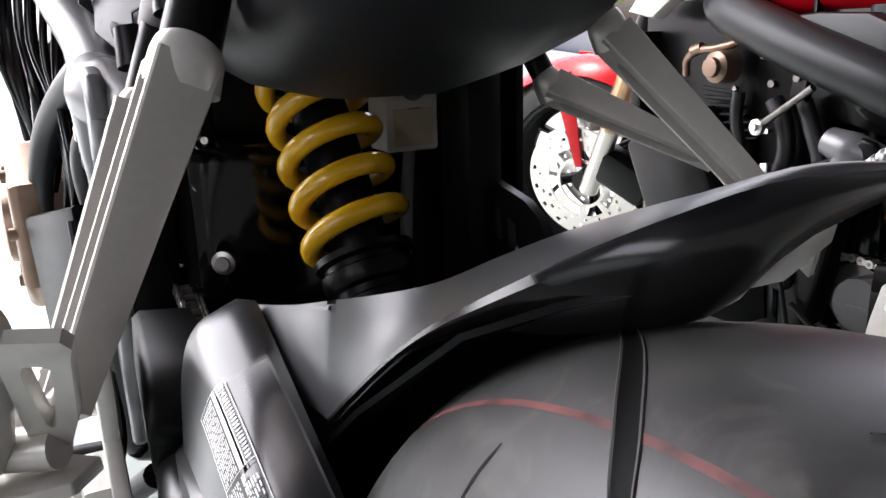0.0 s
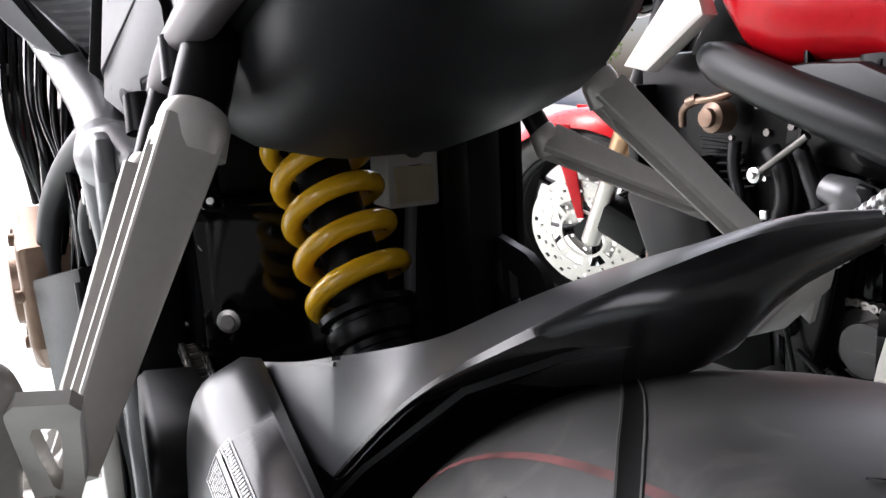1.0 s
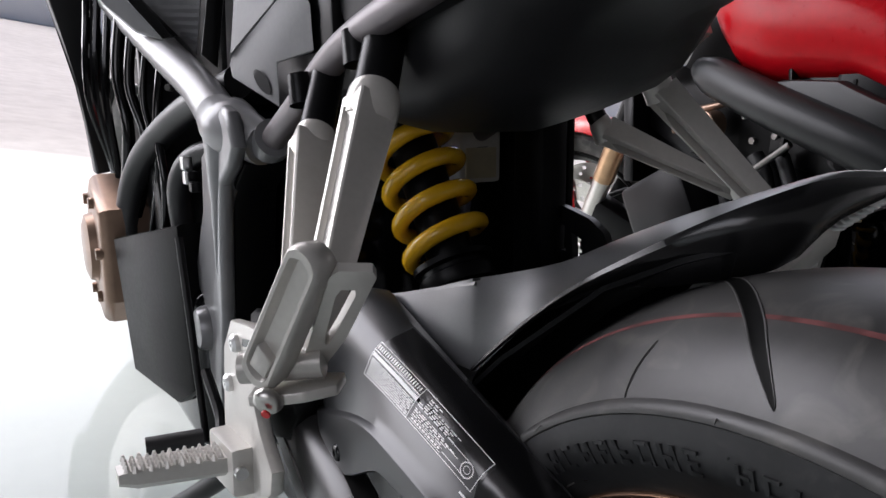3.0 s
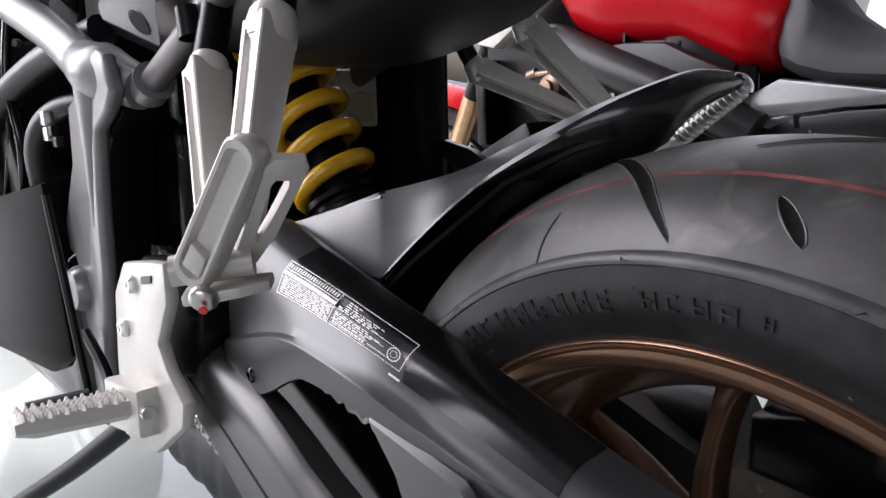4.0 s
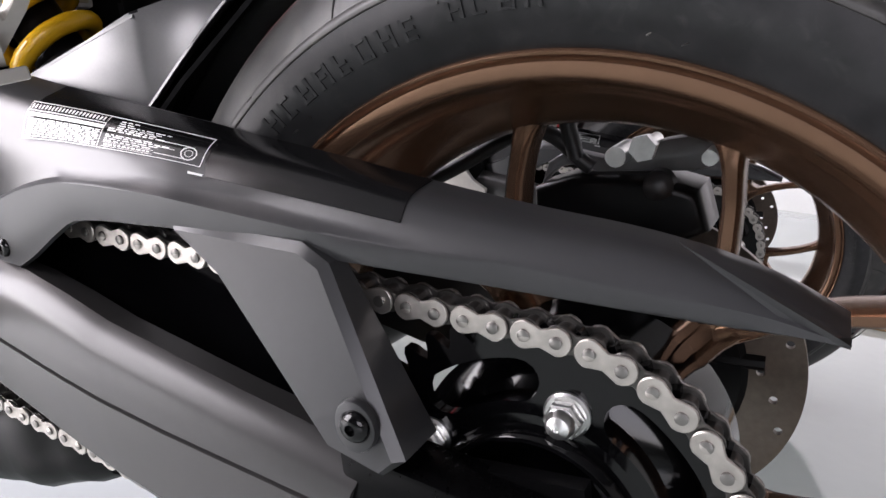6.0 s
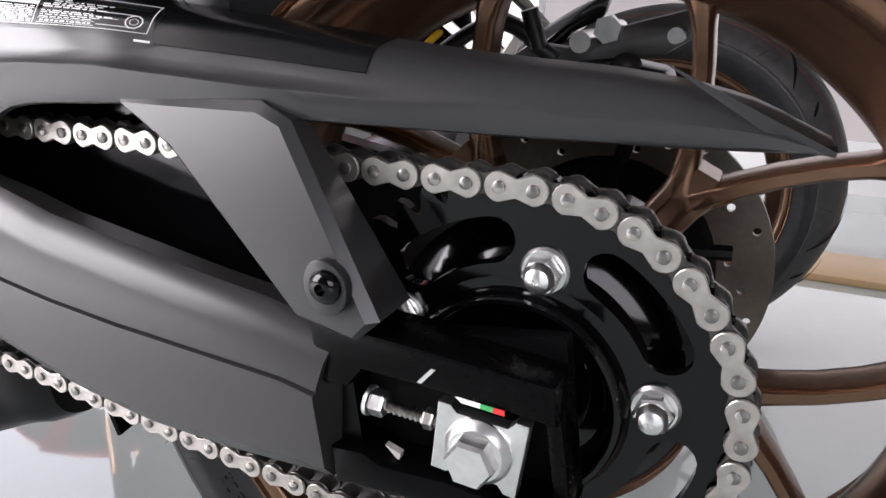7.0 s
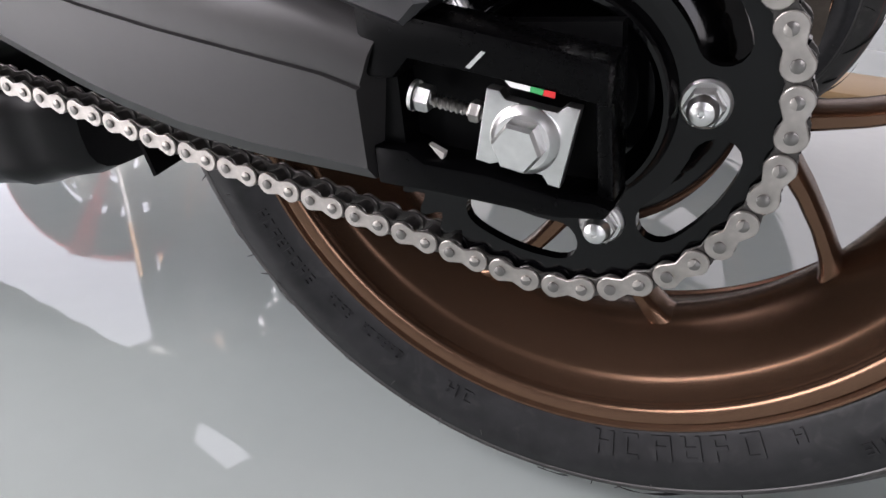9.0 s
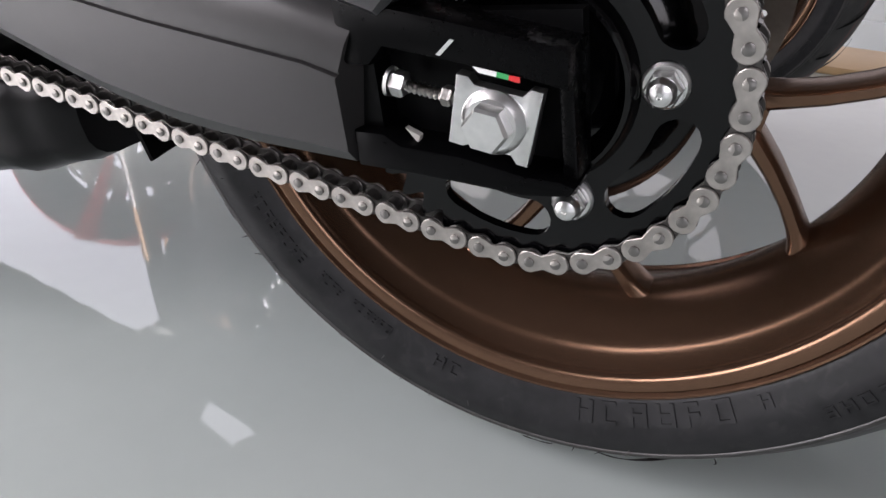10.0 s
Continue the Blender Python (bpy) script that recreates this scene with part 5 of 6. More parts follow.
def frame_and_engine(bike):
    shaped(FORE)
    for sgn in (1, -1):
        bm = prism([(0.628, 0.372), (0.600, 0.398), (0.578, 0.392), (0.560, 0.358), (0.585, 0.336), (0.622, 0.318), (0.640, 0.250), (0.655, 0.170), (0.680, 0.090), (0.700, 0.020), (0.745, -0.005), (0.775, 0.010), (0.790, 0.075), (0.800, 0.140), (0.770, 0.215), (0.712, 0.285), (0.700, 0.345)], -0.152 * sgn, -0.136 * sgn, 0.006, segments=3)
        plate = part("frame_plate", bm, FRAME, bike, "cast silver-grey frame pivot plate")
        # the frame's rear side in shade, put in as an added black web
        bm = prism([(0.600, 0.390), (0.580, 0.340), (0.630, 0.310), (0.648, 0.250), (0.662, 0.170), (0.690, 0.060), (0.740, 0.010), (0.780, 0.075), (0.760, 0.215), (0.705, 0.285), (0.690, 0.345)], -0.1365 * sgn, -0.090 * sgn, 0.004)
        part("inner_web", bm, INNER_BLACK, plate, "inner web of the frame, coloured black for its shaded side")
        bm = tube([(-0.135 * sgn, 0.640, 0.372), (-0.136 * sgn, 0.750, 0.418), (-0.150 * sgn, 0.900, 0.475), (-0.176 * sgn, 1.100, 0.567), (-0.180 * sgn, 1.200, 0.620), (-0.06 * sgn, 1.270, 0.640)], [0.024, 0.0215, 0.0220, 0.026, 0.028, 0.030], 16)
        part("frame_spar", bm, FRAME, plate, "silver-grey frame spar")
        bm = tube([(-0.137 * sgn, 0.668, 0.388), (-0.134 * sgn, 0.625, 0.374), (-0.118 * sgn, 0.572, 0.359)], [0.0235, 0.031, 0.0205], 18)
        tube([(-0.136 * sgn, 0.628, 0.376), (-0.143 * sgn, 0.646, 0.300), (-0.147 * sgn, 0.664, 0.220)], [0.028, 0.014, 0.006], 14, bm=bm)
        part("gusset", bm, FRAME, plate, "rounded cast gusset of the frame")
        part("weld_ring", tube([(-0.130 * sgn, 0.640, 0.380), (-0.132 * sgn, 0.648, 0.386)], 0.0255, 20), FRAME, plate)
        bm = tube([(-0.112 * sgn, 0.585, 0.355), (-0.112 * sgn, 0.470, 0.400), (-0.110 * sgn, 0.370, 0.440), (-0.100 * sgn, 0.240, 0.470)], 0.0122, 16)
        part("subframe_tube", bm, SUBFRAME, plate, "dull grey subframe tube")
        part("tube_collar", tube([(-0.112 * sgn, 0.575, 0.359), (-0.112 * sgn, 0.556, 0.3665)], 0.0195, 18), FRAME, plate)
        bm = lathe([(-0.152, 0.0), (-0.163, 0.0), (-0.166, 0.012), (-0.164, 0.022), (-0.158, 0.026), (-0.150, 0.027)], 28, (0.733, 0.142), close=False)
        if sgn < 0:
            moved(bm, Matrix.Scale(-1, 4, (1, 0, 0)))
        part("pivot_cap", bm, FRAME, plate, "round grey pivot cap")
    # inner structure between the plates
    bm = block((-0.085, 0.600, 0.010), (0.085, 0.720, 0.330), 0.02)
    engine = part("engine", bm, GLOSS_BLACK, bike, "black engine with bronze side covers")
    part("crankcase", block((-0.165, 0.730, -0.030), (0.165, 1.060, 0.190), 0.03, segments=3), GLOSS_BLACK, engine)
    part("cylinder_block", moved(block((-0.170, -0.10, -0.11), (0.170, 0.10, 0.13), 0.015), Matrix.Translation((0, 1.000, 0.275)) @ Matrix.Rotation(-0.45, 4, "X")), SATIN_BLACK, engine)
    for sgn in (1, -1):
        bm = prism([(0.965, 0.262), (1.060, 0.305), (1.125, 0.270), (1.140, 0.190), (1.110, 0.105), (1.030, 0.090), (0.975, 0.130)], -0.236, -0.150, 0.014, segments=3)
        lathe([(-0.232, 0.052), (-0.246, 0.048), (-0.250, 0.036), (-0.250, 0.0)], 28, (1.055, 0.200), bm=bm, close=False)
        for q in range(6):
            lathe([(-0.232, 0.009), (-0.242, 0.008), (-0.242, 0.0)], 12, (1.055 + 0.072 * math.cos(q * 1.047), 0.200 + 0.078 * math.sin(q * 1.047)), bm=bm, close=False)
        if sgn < 0:
            moved(bm, Matrix.Scale(-1, 4, (1, 0, 0)))
        part("side_cover", bm, COPPER, engine, "bronze-brown engine side cover")
    part("left_guard", moved(prism([(0.102, 0.224), (-0.100, 0.262), (-0.112, 0.060), (-0.060, 0.032), (0.070, 0.045)], -0.012, 0.050, 0.006), Matrix.Translation((-0.186, 0.860, 0)) @ Matrix.Rotation(radians(14), 4, "Z")), INNER_BLACK, engine, "black box-shaped cover beside the engine")
    # hoses and pipes beside the engine
    part("coolant_hose", tube([(-0.100, 0.720, 0.425), (-0.140, 0.840, 0.390), (-0.176, 0.940, 0.330), (-0.194, 0.980, 0.255), (-0.194, 0.985, 0.150)], 0.0180, 16), BLACK_RUBBER, engine, "black rubber coolant hose")
    part("breather_hose", tube([(-0.100, 0.760, 0.350), (-0.135, 0.820, 0.335), (-0.150, 0.850, 0.290), (-0.140, 0.860, 0.200)], 0.015, 14), BLACK_RUBBER, engine)
    for k, (x, y, z) in enumerate(((-0.150, 0.765, 0.318), (-0.152, 0.780, 0.330), (-0.150, 0.750, 0.306), (-0.148, 0.792, 0.312))):
        part("connector", block((x - 0.006, y - 0.008, z - 0.006), (x + 0.006, y + 0.008, z + 0.006 + 0.004 * (k % 2)), 0.002), ZINC if k % 2 else SATIN_BLACK, engine)
    for k in range(4):
        part("exhaust_header", tube([(-0.10 + 0.07 * k, 1.060, 0.300), (-0.10 + 0.06 * k, 1.130, 0.220), (-0.08 + 0.05 * k, 1.140, 0.080), (-0.03 + 0.04 * k, 1.080, -0.020), (0.02 + 0.03 * k, 0.900, -0.060)], 0.019, 14), COPPER, engine, "bronze exhaust header pipe")
    for k in range(3):
        part("cable", tube([(-0.185 - 0.012 * k, 1.060 + 0.02 * k, 0.560), (-0.200 - 0.010 * k, 1.055 + 0.02 * k, 0.420), (-0.195, 1.050 + 0.02 * k, 0.300), (-0.205, 1.040, 0.215)], 0.0055, 8), GLOSS_BLACK, engine)
    for k, (x, y, z, r) in enumerate(((-0.168, 0.960, 0.520, 0.007), (-0.158, 0.920, 0.500, 0.0045), (-0.176, 1.000, 0.540, 0.009), (-0.150, 0.880, 0.470, 0.006))):
        part("cable", tube([(x, y, z), (x - 0.012, y + 0.01, z - 0.09), (x - 0.004 * k, y - 0.01, z - 0.17), (x - 0.016, y + 0.012, z - 0.27)], r, 10), GLOSS_BLACK, engine)
        for q in range(2):
            part("clamp", lathe([(-0.004, 0.0), (-0.004, 0.0045), (0.004, 0.0055), (0.004, 0.0)], 12, close=False), PIN if (k + q) % 2 else GLOSS_BLACK, engine).matrix_basis = Matrix.Translation((x - 0.017, y - 0.008, z - 0.07 - 0.11 * q)) @ Matrix.Rotation(0.7, 4, "Z")
    for k in range(6):
        part("clamp", lathe([(-0.006, 0.0), (-0.006, 0.010), (0.006, 0.010), (0.006, 0.0)], 14, close=False), ZINC, engine).matrix_basis = Matrix.Translation((-0.205, 1.045 + 0.012 * (k % 2), 0.235 + 0.055 * k))
    part("radiator", block((-0.140, 1.130, 0.370), (0.140, 1.165, 0.580), 0.006), SATIN_BLACK, engine, "black radiator")
    outline = [(-0.262, 0.598), (-0.244, 0.634), (-0.190, 0.610), (-0.178, 0.440), (-0.184, 0.300), (-0.212, 0.295), (-0.222, 0.440)]
    bm = loft([[(x, y, z) for x, z in outline] for y in (1.185, 1.230)], close=True, caps=True)
    bmesh.ops.bevel(bm, geom=bm.edges[:], offset=0.004, segments=2, affect="EDGES", profile=0.5, clamp_overlap=True)
    part("radiator_shroud", bm, TAIL_BLACK, engine, "black plastic radiator shroud")
    shaped(None)
    # inner parts behind the shock, matt black to carry the gap's shade too
    # a curved black sheet stands for the shadow between hugger and tyre
    rows = []
    for x in (-0.088, -0.07, -0.05, -0.03, -0.01, 0.01, 0.03, 0.05, 0.07, 0.088):
        e = hugger_edge(min((q / 50 for q in range(51)), key=lambda q: abs(hugger_edge(q).x - x)))
        stop = min(math.degrees(math.atan2(e.z, e.y)) - 1.0, 75 - 600 * max(0.0, x - 0.022))
        rr = 0.342 - 0.014 * (x / 0.09) ** 2
        rows.append([(x, rr * math.cos(radians(-14 + (stop + 14) * k / 12)), rr * math.sin(radians(-14 + (stop + 14) * k / 12))) for k in range(13)])
    inner = part("inner_fender", shell(rows, 0.003), INNER_BLACK, bike, "black sheet put in for the shade between hugger and tyre")
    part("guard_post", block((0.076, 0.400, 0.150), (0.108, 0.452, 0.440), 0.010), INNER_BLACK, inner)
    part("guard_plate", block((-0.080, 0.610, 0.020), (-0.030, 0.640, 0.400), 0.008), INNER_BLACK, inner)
    # two added black sheets: a dark backdrop, and a cover over the right frame
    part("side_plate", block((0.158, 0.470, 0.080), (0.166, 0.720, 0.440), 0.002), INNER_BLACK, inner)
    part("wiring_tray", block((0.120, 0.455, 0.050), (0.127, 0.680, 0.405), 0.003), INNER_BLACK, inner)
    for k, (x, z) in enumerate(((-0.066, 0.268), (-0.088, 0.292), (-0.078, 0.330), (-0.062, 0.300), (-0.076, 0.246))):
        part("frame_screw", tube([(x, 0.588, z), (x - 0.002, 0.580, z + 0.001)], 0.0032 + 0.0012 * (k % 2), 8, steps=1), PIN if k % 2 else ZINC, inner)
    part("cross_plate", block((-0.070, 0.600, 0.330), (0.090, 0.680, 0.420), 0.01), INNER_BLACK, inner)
    bm = lathe([(0.0, 0.0), (0.0, 0.010), (-0.003, 0.010), (-0.004, 0.006), (-0.006, 0.006), (-0.006, 0.0)], 20, close=False)
    part("frame_bolt", bm, PIN, inner).matrix_basis = Matrix.Translation((-0.0800, 0.540, 0.2345)) @ Matrix.Rotation(radians(60), 4, "Z")
    bm = bmesh.new()
    loops = [[(0.480, 0.312), (0.430, 0.308), (0.395, 0.302), (0.362, 0.296), (0.342, 0.286), (0.331, 0.268), (0.327, 0.240), (0.327, 0.200), (0.480, 0.200)], [(0.448, 0.296), (0.424, 0.294), (0.422, 0.280), (0.448, 0.282)], [(0.412, 0.288), (0.396, 0.285), (0.394, 0.262), (0.410, 0.262)], [(0.386, 0.280), (0.372, 0.276), (0.370, 0.258), (0.384, 0.258)], [(0.446, 0.272), (0.424, 0.270), (0.424, 0.254), (0.446, 0.256)]]
    for loop in loops:
        vs = [bm.verts.new((0.100, y, z)) for y, z in loop]
        for k in range(len(vs)):
            bm.edges.new((vs[k], vs[(k + 1) % len(vs)]))
    bmesh.ops.triangle_fill(bm, use_beauty=True, edges=bm.edges[:], normal=(1, 0, 0))
    out = bmesh.ops.extrude_face_region(bm, geom=bm.faces[:])
    for v in out["geom"]:
        if isinstance(v, bmesh.types.BMVert):
            v.co.x = 0.107
    part("hose_guard", bm, SATIN_BLACK, inner, "black plastic guard with small windows")
    res = part("reservoir", block((0.064, 0.530, 0.313), (0.1145, 0.575, 0.375), 0.004), WHITE_PLASTIC, bike, "translucent white plastic fluid reservoir")
    part("fluid", block((0.071, 0.5285, 0.318), (0.108, 0.532, 0.350), 0.001), FLUID, res, "yellowish fluid in the reservoir")
    rings = []
    for k in range(19):
        y = 0.425 + 0.345 * k / 18
        s = 0.62 + 0.38 * math.sin(math.pi * min(0.5, 0.04 + k / 14)) + 0.035 * (k % 3 == 1)
        rings.append([(0.085 * s * math.copysign(abs(math.cos(a)) ** 0.6, math.cos(a)), y, -0.065 + 0.060 * s * math.copysign(abs(math.sin(a)) ** 0.7, math.sin(a))) for a in (2 * math.pi * q / 20 for q in range(20))])
    chamber = part("exhaust_chamber", loft(rings, close=True, caps=True), SATIN_BLACK, bike, "black ribbed exhaust chamber under the engine", smooth=60)
    bm = tube([(0.100, 0.540, -0.070), (0.150, 0.440, -0.060), (0.180, 0.330, -0.020), (0.190, 0.230, 0.035), (0.192, 0.130, 0.050)], [0.028, 0.045, 0.052, 0.054, 0.050], 24)
    part("muffler", bm, SATIN_BLACK, chamber, "black stubby muffler")
    # side stand
    shaped(FORE)
    stand = part("side_stand", tube([(-0.140, 0.640, 0.010), (-0.190, 0.760, -0.080), (-0.255, 0.900, -0.175)], [0.013, 0.012, 0.011], 12), SATIN_BLACK, bike, "black steel side stand, folded out")
    part("stand_foot", block((-0.285, 0.885, -0.190), (-0.235, 0.940, -0.180), 0.003), SATIN_BLACK, stand)
    bm = tube([(-0.165, 0.700, 0.100), (-0.165, 0.640, 0.060), (-0.180, 0.600, 0.030)], 0.006, 8)
    lever = part("gear_lever", bm, SATIN_BLACK, bike, "black gear lever and linkage")
    part("lever_rubber", tube([(-0.182, 0.655, 0.040), (-0.240, 0.660, 0.040)], 0.011, 12), BLACK_RUBBER, lever)
    part("link_rod", tube([(-0.172, 0.690, 0.020), (-0.174, 0.742, 0.250)], 0.0045, 10), SATIN_BLACK, lever)
    shaped(None)


def bodywork(bike, paint):
    rings = []
    for y, z0, w in ((0.080, 0.474, 0.030), (0.130, 0.458, 0.055), (0.170, 0.452, 0.070), (0.205, 0.446, 0.080), (0.222, 0.434, 0.083), (0.242, 0.412, 0.085), (0.265, 0.400, 0.086), (0.290, 0.392, 0.087), (0.320, 0.383, 0.088), (0.350, 0.377, 0.089), (0.400, 0.376, 0.090), (0.500, 0.385, 0.092), (0.600, 0.400, 0.090)):
        h = 0.07
        v = w + 0.014 * math.exp(-((y - 0.245) / 0.06) ** 2)
        rings.append([(-w * 0.35, y, z0 - 0.004), (-w * 0.8, y, z0 + 0.006), (-w, y, z0 + 0.028), (-w * 1.02, y, z0 + h), (0, y, z0 + h + 0.015), (v * 1.02, y, z0 + h), (v, y, z0 + 0.028), (v * 0.8, y, z0 + 0.006), (v * 0.35, y, z0 - 0.004)])
    part("tail_cowl", loft(rings, close=True, caps=True), TAIL_BLACK, bike, "black plastic tail underside", smooth=60)
    part("seat_base", prism([(0.150, 0.470), (0.400, 0.430), (0.640, 0.600), (0.800, 0.660), (0.780, 0.760), (0.200, 0.640)], -0.096, 0.096, 0.01), TAIL_BLACK, bike, "black plastic seat base")
    def slab(points, thick=(0.003, 0.010, 0.0), bevel=0.0015):
        """A plate through the given points, thickened away from the rider's side."""
        bm = bmesh.new()
        face = bm.faces.new([bm.verts.new(p) for p in points])
        out = bmesh.ops.extrude_face_region(bm, geom=[face])
        bmesh.ops.translate(bm, vec=Vector(thick), verts=[g for g in out["geom"] if isinstance(g, bmesh.types.BMVert)])
        bmesh.ops.recalc_face_normals(bm, faces=bm.faces)
        if bevel:
            bmesh.ops.bevel(bm, geom=bm.edges[:], offset=bevel, segments=2, affect="EDGES", profile=0.5, clamp_overlap=True)
        return bm

    shaped(FORE)
    # the side panel, creased along a ridge
    low, high = Vector((-0.1335, 0.608, 0.4472)), Vector((-0.1035, 0.492, 0.5072))
    upper = slab([(-0.114, 0.620, 0.600), (-0.1209, 0.620, 0.5335), (-0.133, 0.620, 0.4385), low, high, (-0.096, 0.470, 0.560), (-0.096, 0.500, 0.600)])
    panel = part("side_panel", upper, PANEL, bike, "silver-grey side panel with an oval fixing hole", smooth=20)
    part("panel_front", slab([low, (-0.133, 0.620, 0.4385), (-0.1363, 0.600, 0.425), (-0.1165, 0.520, 0.3951), (-0.1150, 0.525, 0.4344), (-0.0998, 0.470, 0.4413), (-0.101, 0.470, 0.4793), high], (0.002, 0.009, 0.0)), PANEL, panel, smooth=20)
    c, u, v = Vector((-0.1238, 0.5460, 0.4185)), Vector((-0.0024, 0.010, 0.0118)), Vector((0.0034, -0.0075, 0.0005))
    part("panel_hole", slab([c + u * math.cos(k * 0.3927) + v * math.sin(k * 0.3927) for k in range(16)], (0.001, 0.004, 0), 0), INNER_BLACK, panel, "black oval fixing hole")
    for pts in (((-0.1147, 0.592, 0.590), (-0.1107, 0.592, 0.590), (-0.1217, 0.592, 0.4677), (-0.1267, 0.592, 0.4660)), ((-0.1069, 0.570, 0.590), (-0.1021, 0.570, 0.590), (-0.1135, 0.575, 0.4865), (-0.1175, 0.575, 0.4835))):
        part("panel_slot", slab(pts, (0.001, 0.006, 0), 0), INNER_BLACK, panel)
    # black sheets give the dark gap behind and beside the panel
    part("panel_shade", prism([(0.790, 0.440), (0.560, 0.385), (0.500, 0.400), (0.440, 0.430), (0.440, 0.560), (0.600, 0.640), (0.760, 0.640)], -0.0945, -0.080, 0.004), SATIN_BLACK, panel, "black sheet for the shade behind the side panel")
    part("panel_band", slab([(-0.119, 0.720, 0.680), (-0.096, 0.720, 0.680), (-0.104, 0.720, 0.550), (-0.122, 0.720, 0.440), (-0.1385, 0.720, 0.4540), (-0.1215, 0.720, 0.550)]), SATIN_BLACK, panel)

    # added black block that keeps the bright background from showing through
    part("airbox", prism([(0.860, 0.400), (1.000, 0.420), (1.180, 0.520), (1.180, 0.640), (0.860, 0.640)], -0.085, 0.085, 0.012), SATIN_BLACK, bike, "black filler block under the tank")
    # the ribbed intake and the trim along the spar
    def on_intake(x, z, lift=0.0):
        return Vector((x, 0.840 - 1.22 * (x + 0.1005) - lift, z))

    grille = part("intake_grille", slab([on_intake(x, z) for x, z in ((-0.235, 0.690), (-0.228, 0.618), (-0.1255, 0.4815), (-0.114, 0.462), (-0.1005, 0.574), (-0.088, 0.690))]), MESH_GREY, bike, "grey ribbed intake grille")
    for k in range(20):
        z = 0.474 + 0.0098 * k
        x0, x1 = -0.118 - (z - 0.470) * 0.735, -0.1135 + (z - 0.463) * 0.112
        ends = [on_intake(x0, z + 0.004, 0.001), on_intake(x0, z + 0.0085, 0.0045), on_intake(x1, z + 0.0045, 0.0045), on_intake(x1, z, 0.001)]
        part("rib", slab(ends, (0.0015, 0.004, 0), 0), MESH_GREY, grille)
    trim = part("spar_trim", slab([(-0.2640, 1.010, 0.640), (-0.2421, 0.980, 0.5945), (-0.2340, 0.970, 0.5692), (-0.2026, 0.930, 0.5234), (-0.1792, 0.890, 0.4923), (-0.1520, 0.850, 0.4790), (-0.2189, 0.960, 0.5918), (-0.2450, 0.990, 0.640)], (0.004, 0.016, 0), 0.003), FRAME, bike, "silver-grey trim along the frame spar")
    part("trim_groove", slab([(-0.2440, 0.985, 0.640), (-0.2189, 0.950, 0.5909), (-0.1560, 0.838, 0.4800), (-0.1370, 0.838, 0.4840), (-0.2060, 0.950, 0.5913), (-0.2310, 0.985, 0.640)], (0.002, 0.010, 0), 0.001), GLOSS_BLACK, trim, "black groove beside the trim")
    shaped(None)
    # seat, tank and front end, drawn for the level bike
    rings = []
    for y, z0, z1, w in ((0.02, 0.560, 0.600, 0.07), (0.12, 0.520, 0.605, 0.10), (0.19, 0.480, 0.570, 0.120), (0.28, 0.452, 0.543, 0.125), (0.36, 0.446, 0.540, 0.132), (0.42, 0.453, 0.572, 0.134), (0.455, 0.466, 0.606, 0.130), (0.482, 0.500, 0.620, 0.105)):
        rings.append([level(*p) for p in ((-w * 0.85, y, z0), (-w, y, z0 + 0.02), (-w * 0.97, y, (z0 + z1) / 2), (-w * 0.75, y, z1 - 0.012), (0, y, z1), (w * 0.75, y, z1 - 0.012), (w * 0.97, y, (z0 + z1) / 2), (w, y, z0 + 0.02), (w * 0.85, y, z0))])
    part("seat", loft(rings, close=True, caps=True), SEAT, bike, "black vinyl stepped seat", smooth=50)
    rings = []
    for y, z0, z1, w in ((0.466, 0.468, 0.590, 0.112), (0.476, 0.456, 0.600, 0.132), (0.536, 0.441, 0.615, 0.144), (0.600, 0.462, 0.635, 0.150), (0.665, 0.480, 0.665, 0.157), (0.750, 0.466, 0.690, 0.164), (0.826, 0.450, 0.705, 0.170), (0.904, 0.472, 0.710, 0.175), (0.955, 0.525, 0.700, 0.165), (1.000, 0.590, 0.680, 0.140), (1.030, 0.620, 0.660, 0.090)):
        ring = []
        for k in range(20):
            a = 2 * math.pi * k / 20
            cx, cz = math.cos(a), math.sin(a)
            ring.append(level(w * math.copysign(abs(cx) ** 0.7, cx), y, (z0 + z1) / 2 + (z1 - z0) / 2 * math.copysign(abs(cz) ** 0.75, cz)))
        rings.append(ring)
    part("tank", loft(rings, close=True, caps=True), paint, bike, "glossy painted fuel tank", smooth=60)
    for sgn in (1, -1):
        bm = prism([level(0, y, z)[1:] for y, z in ((0.500, 0.446), (0.600, 0.470), (0.665, 0.489), (0.750, 0.482), (0.830, 0.466), (0.870, 0.452), (0.800, 0.420), (0.620, 0.372), (0.540, 0.372))], -0.168 * sgn, -0.130 * sgn, 0.008)
        part("tank_cover", bm, RAIL, bike, "dark grey plastic cover under the tank")
        bm = tube([level(-0.150 * sgn, 0.46, 0.350), level(-0.165 * sgn, 0.60, 0.390), level(-0.168 * sgn, 0.78, 0.430), level(-0.160 * sgn, 0.930, 0.466), level(-0.150 * sgn, 0.985, 0.480)], [0.038, 0.042, 0.042, 0.040, 0.024], 18)
        part("upper_rail", bm, RAIL, bike, "dark grey upper frame rail")
        bm = prism([level(0, y, z)[1:] for y, z in ((1.165, 0.446), (1.050, 0.590), (0.972, 0.584), (0.952, 0.551), (1.090, 0.440))], -0.205 * sgn, -0.165 * sgn, 0.008)
        part("shroud", bm, CAST, bike, "silver intake shroud")
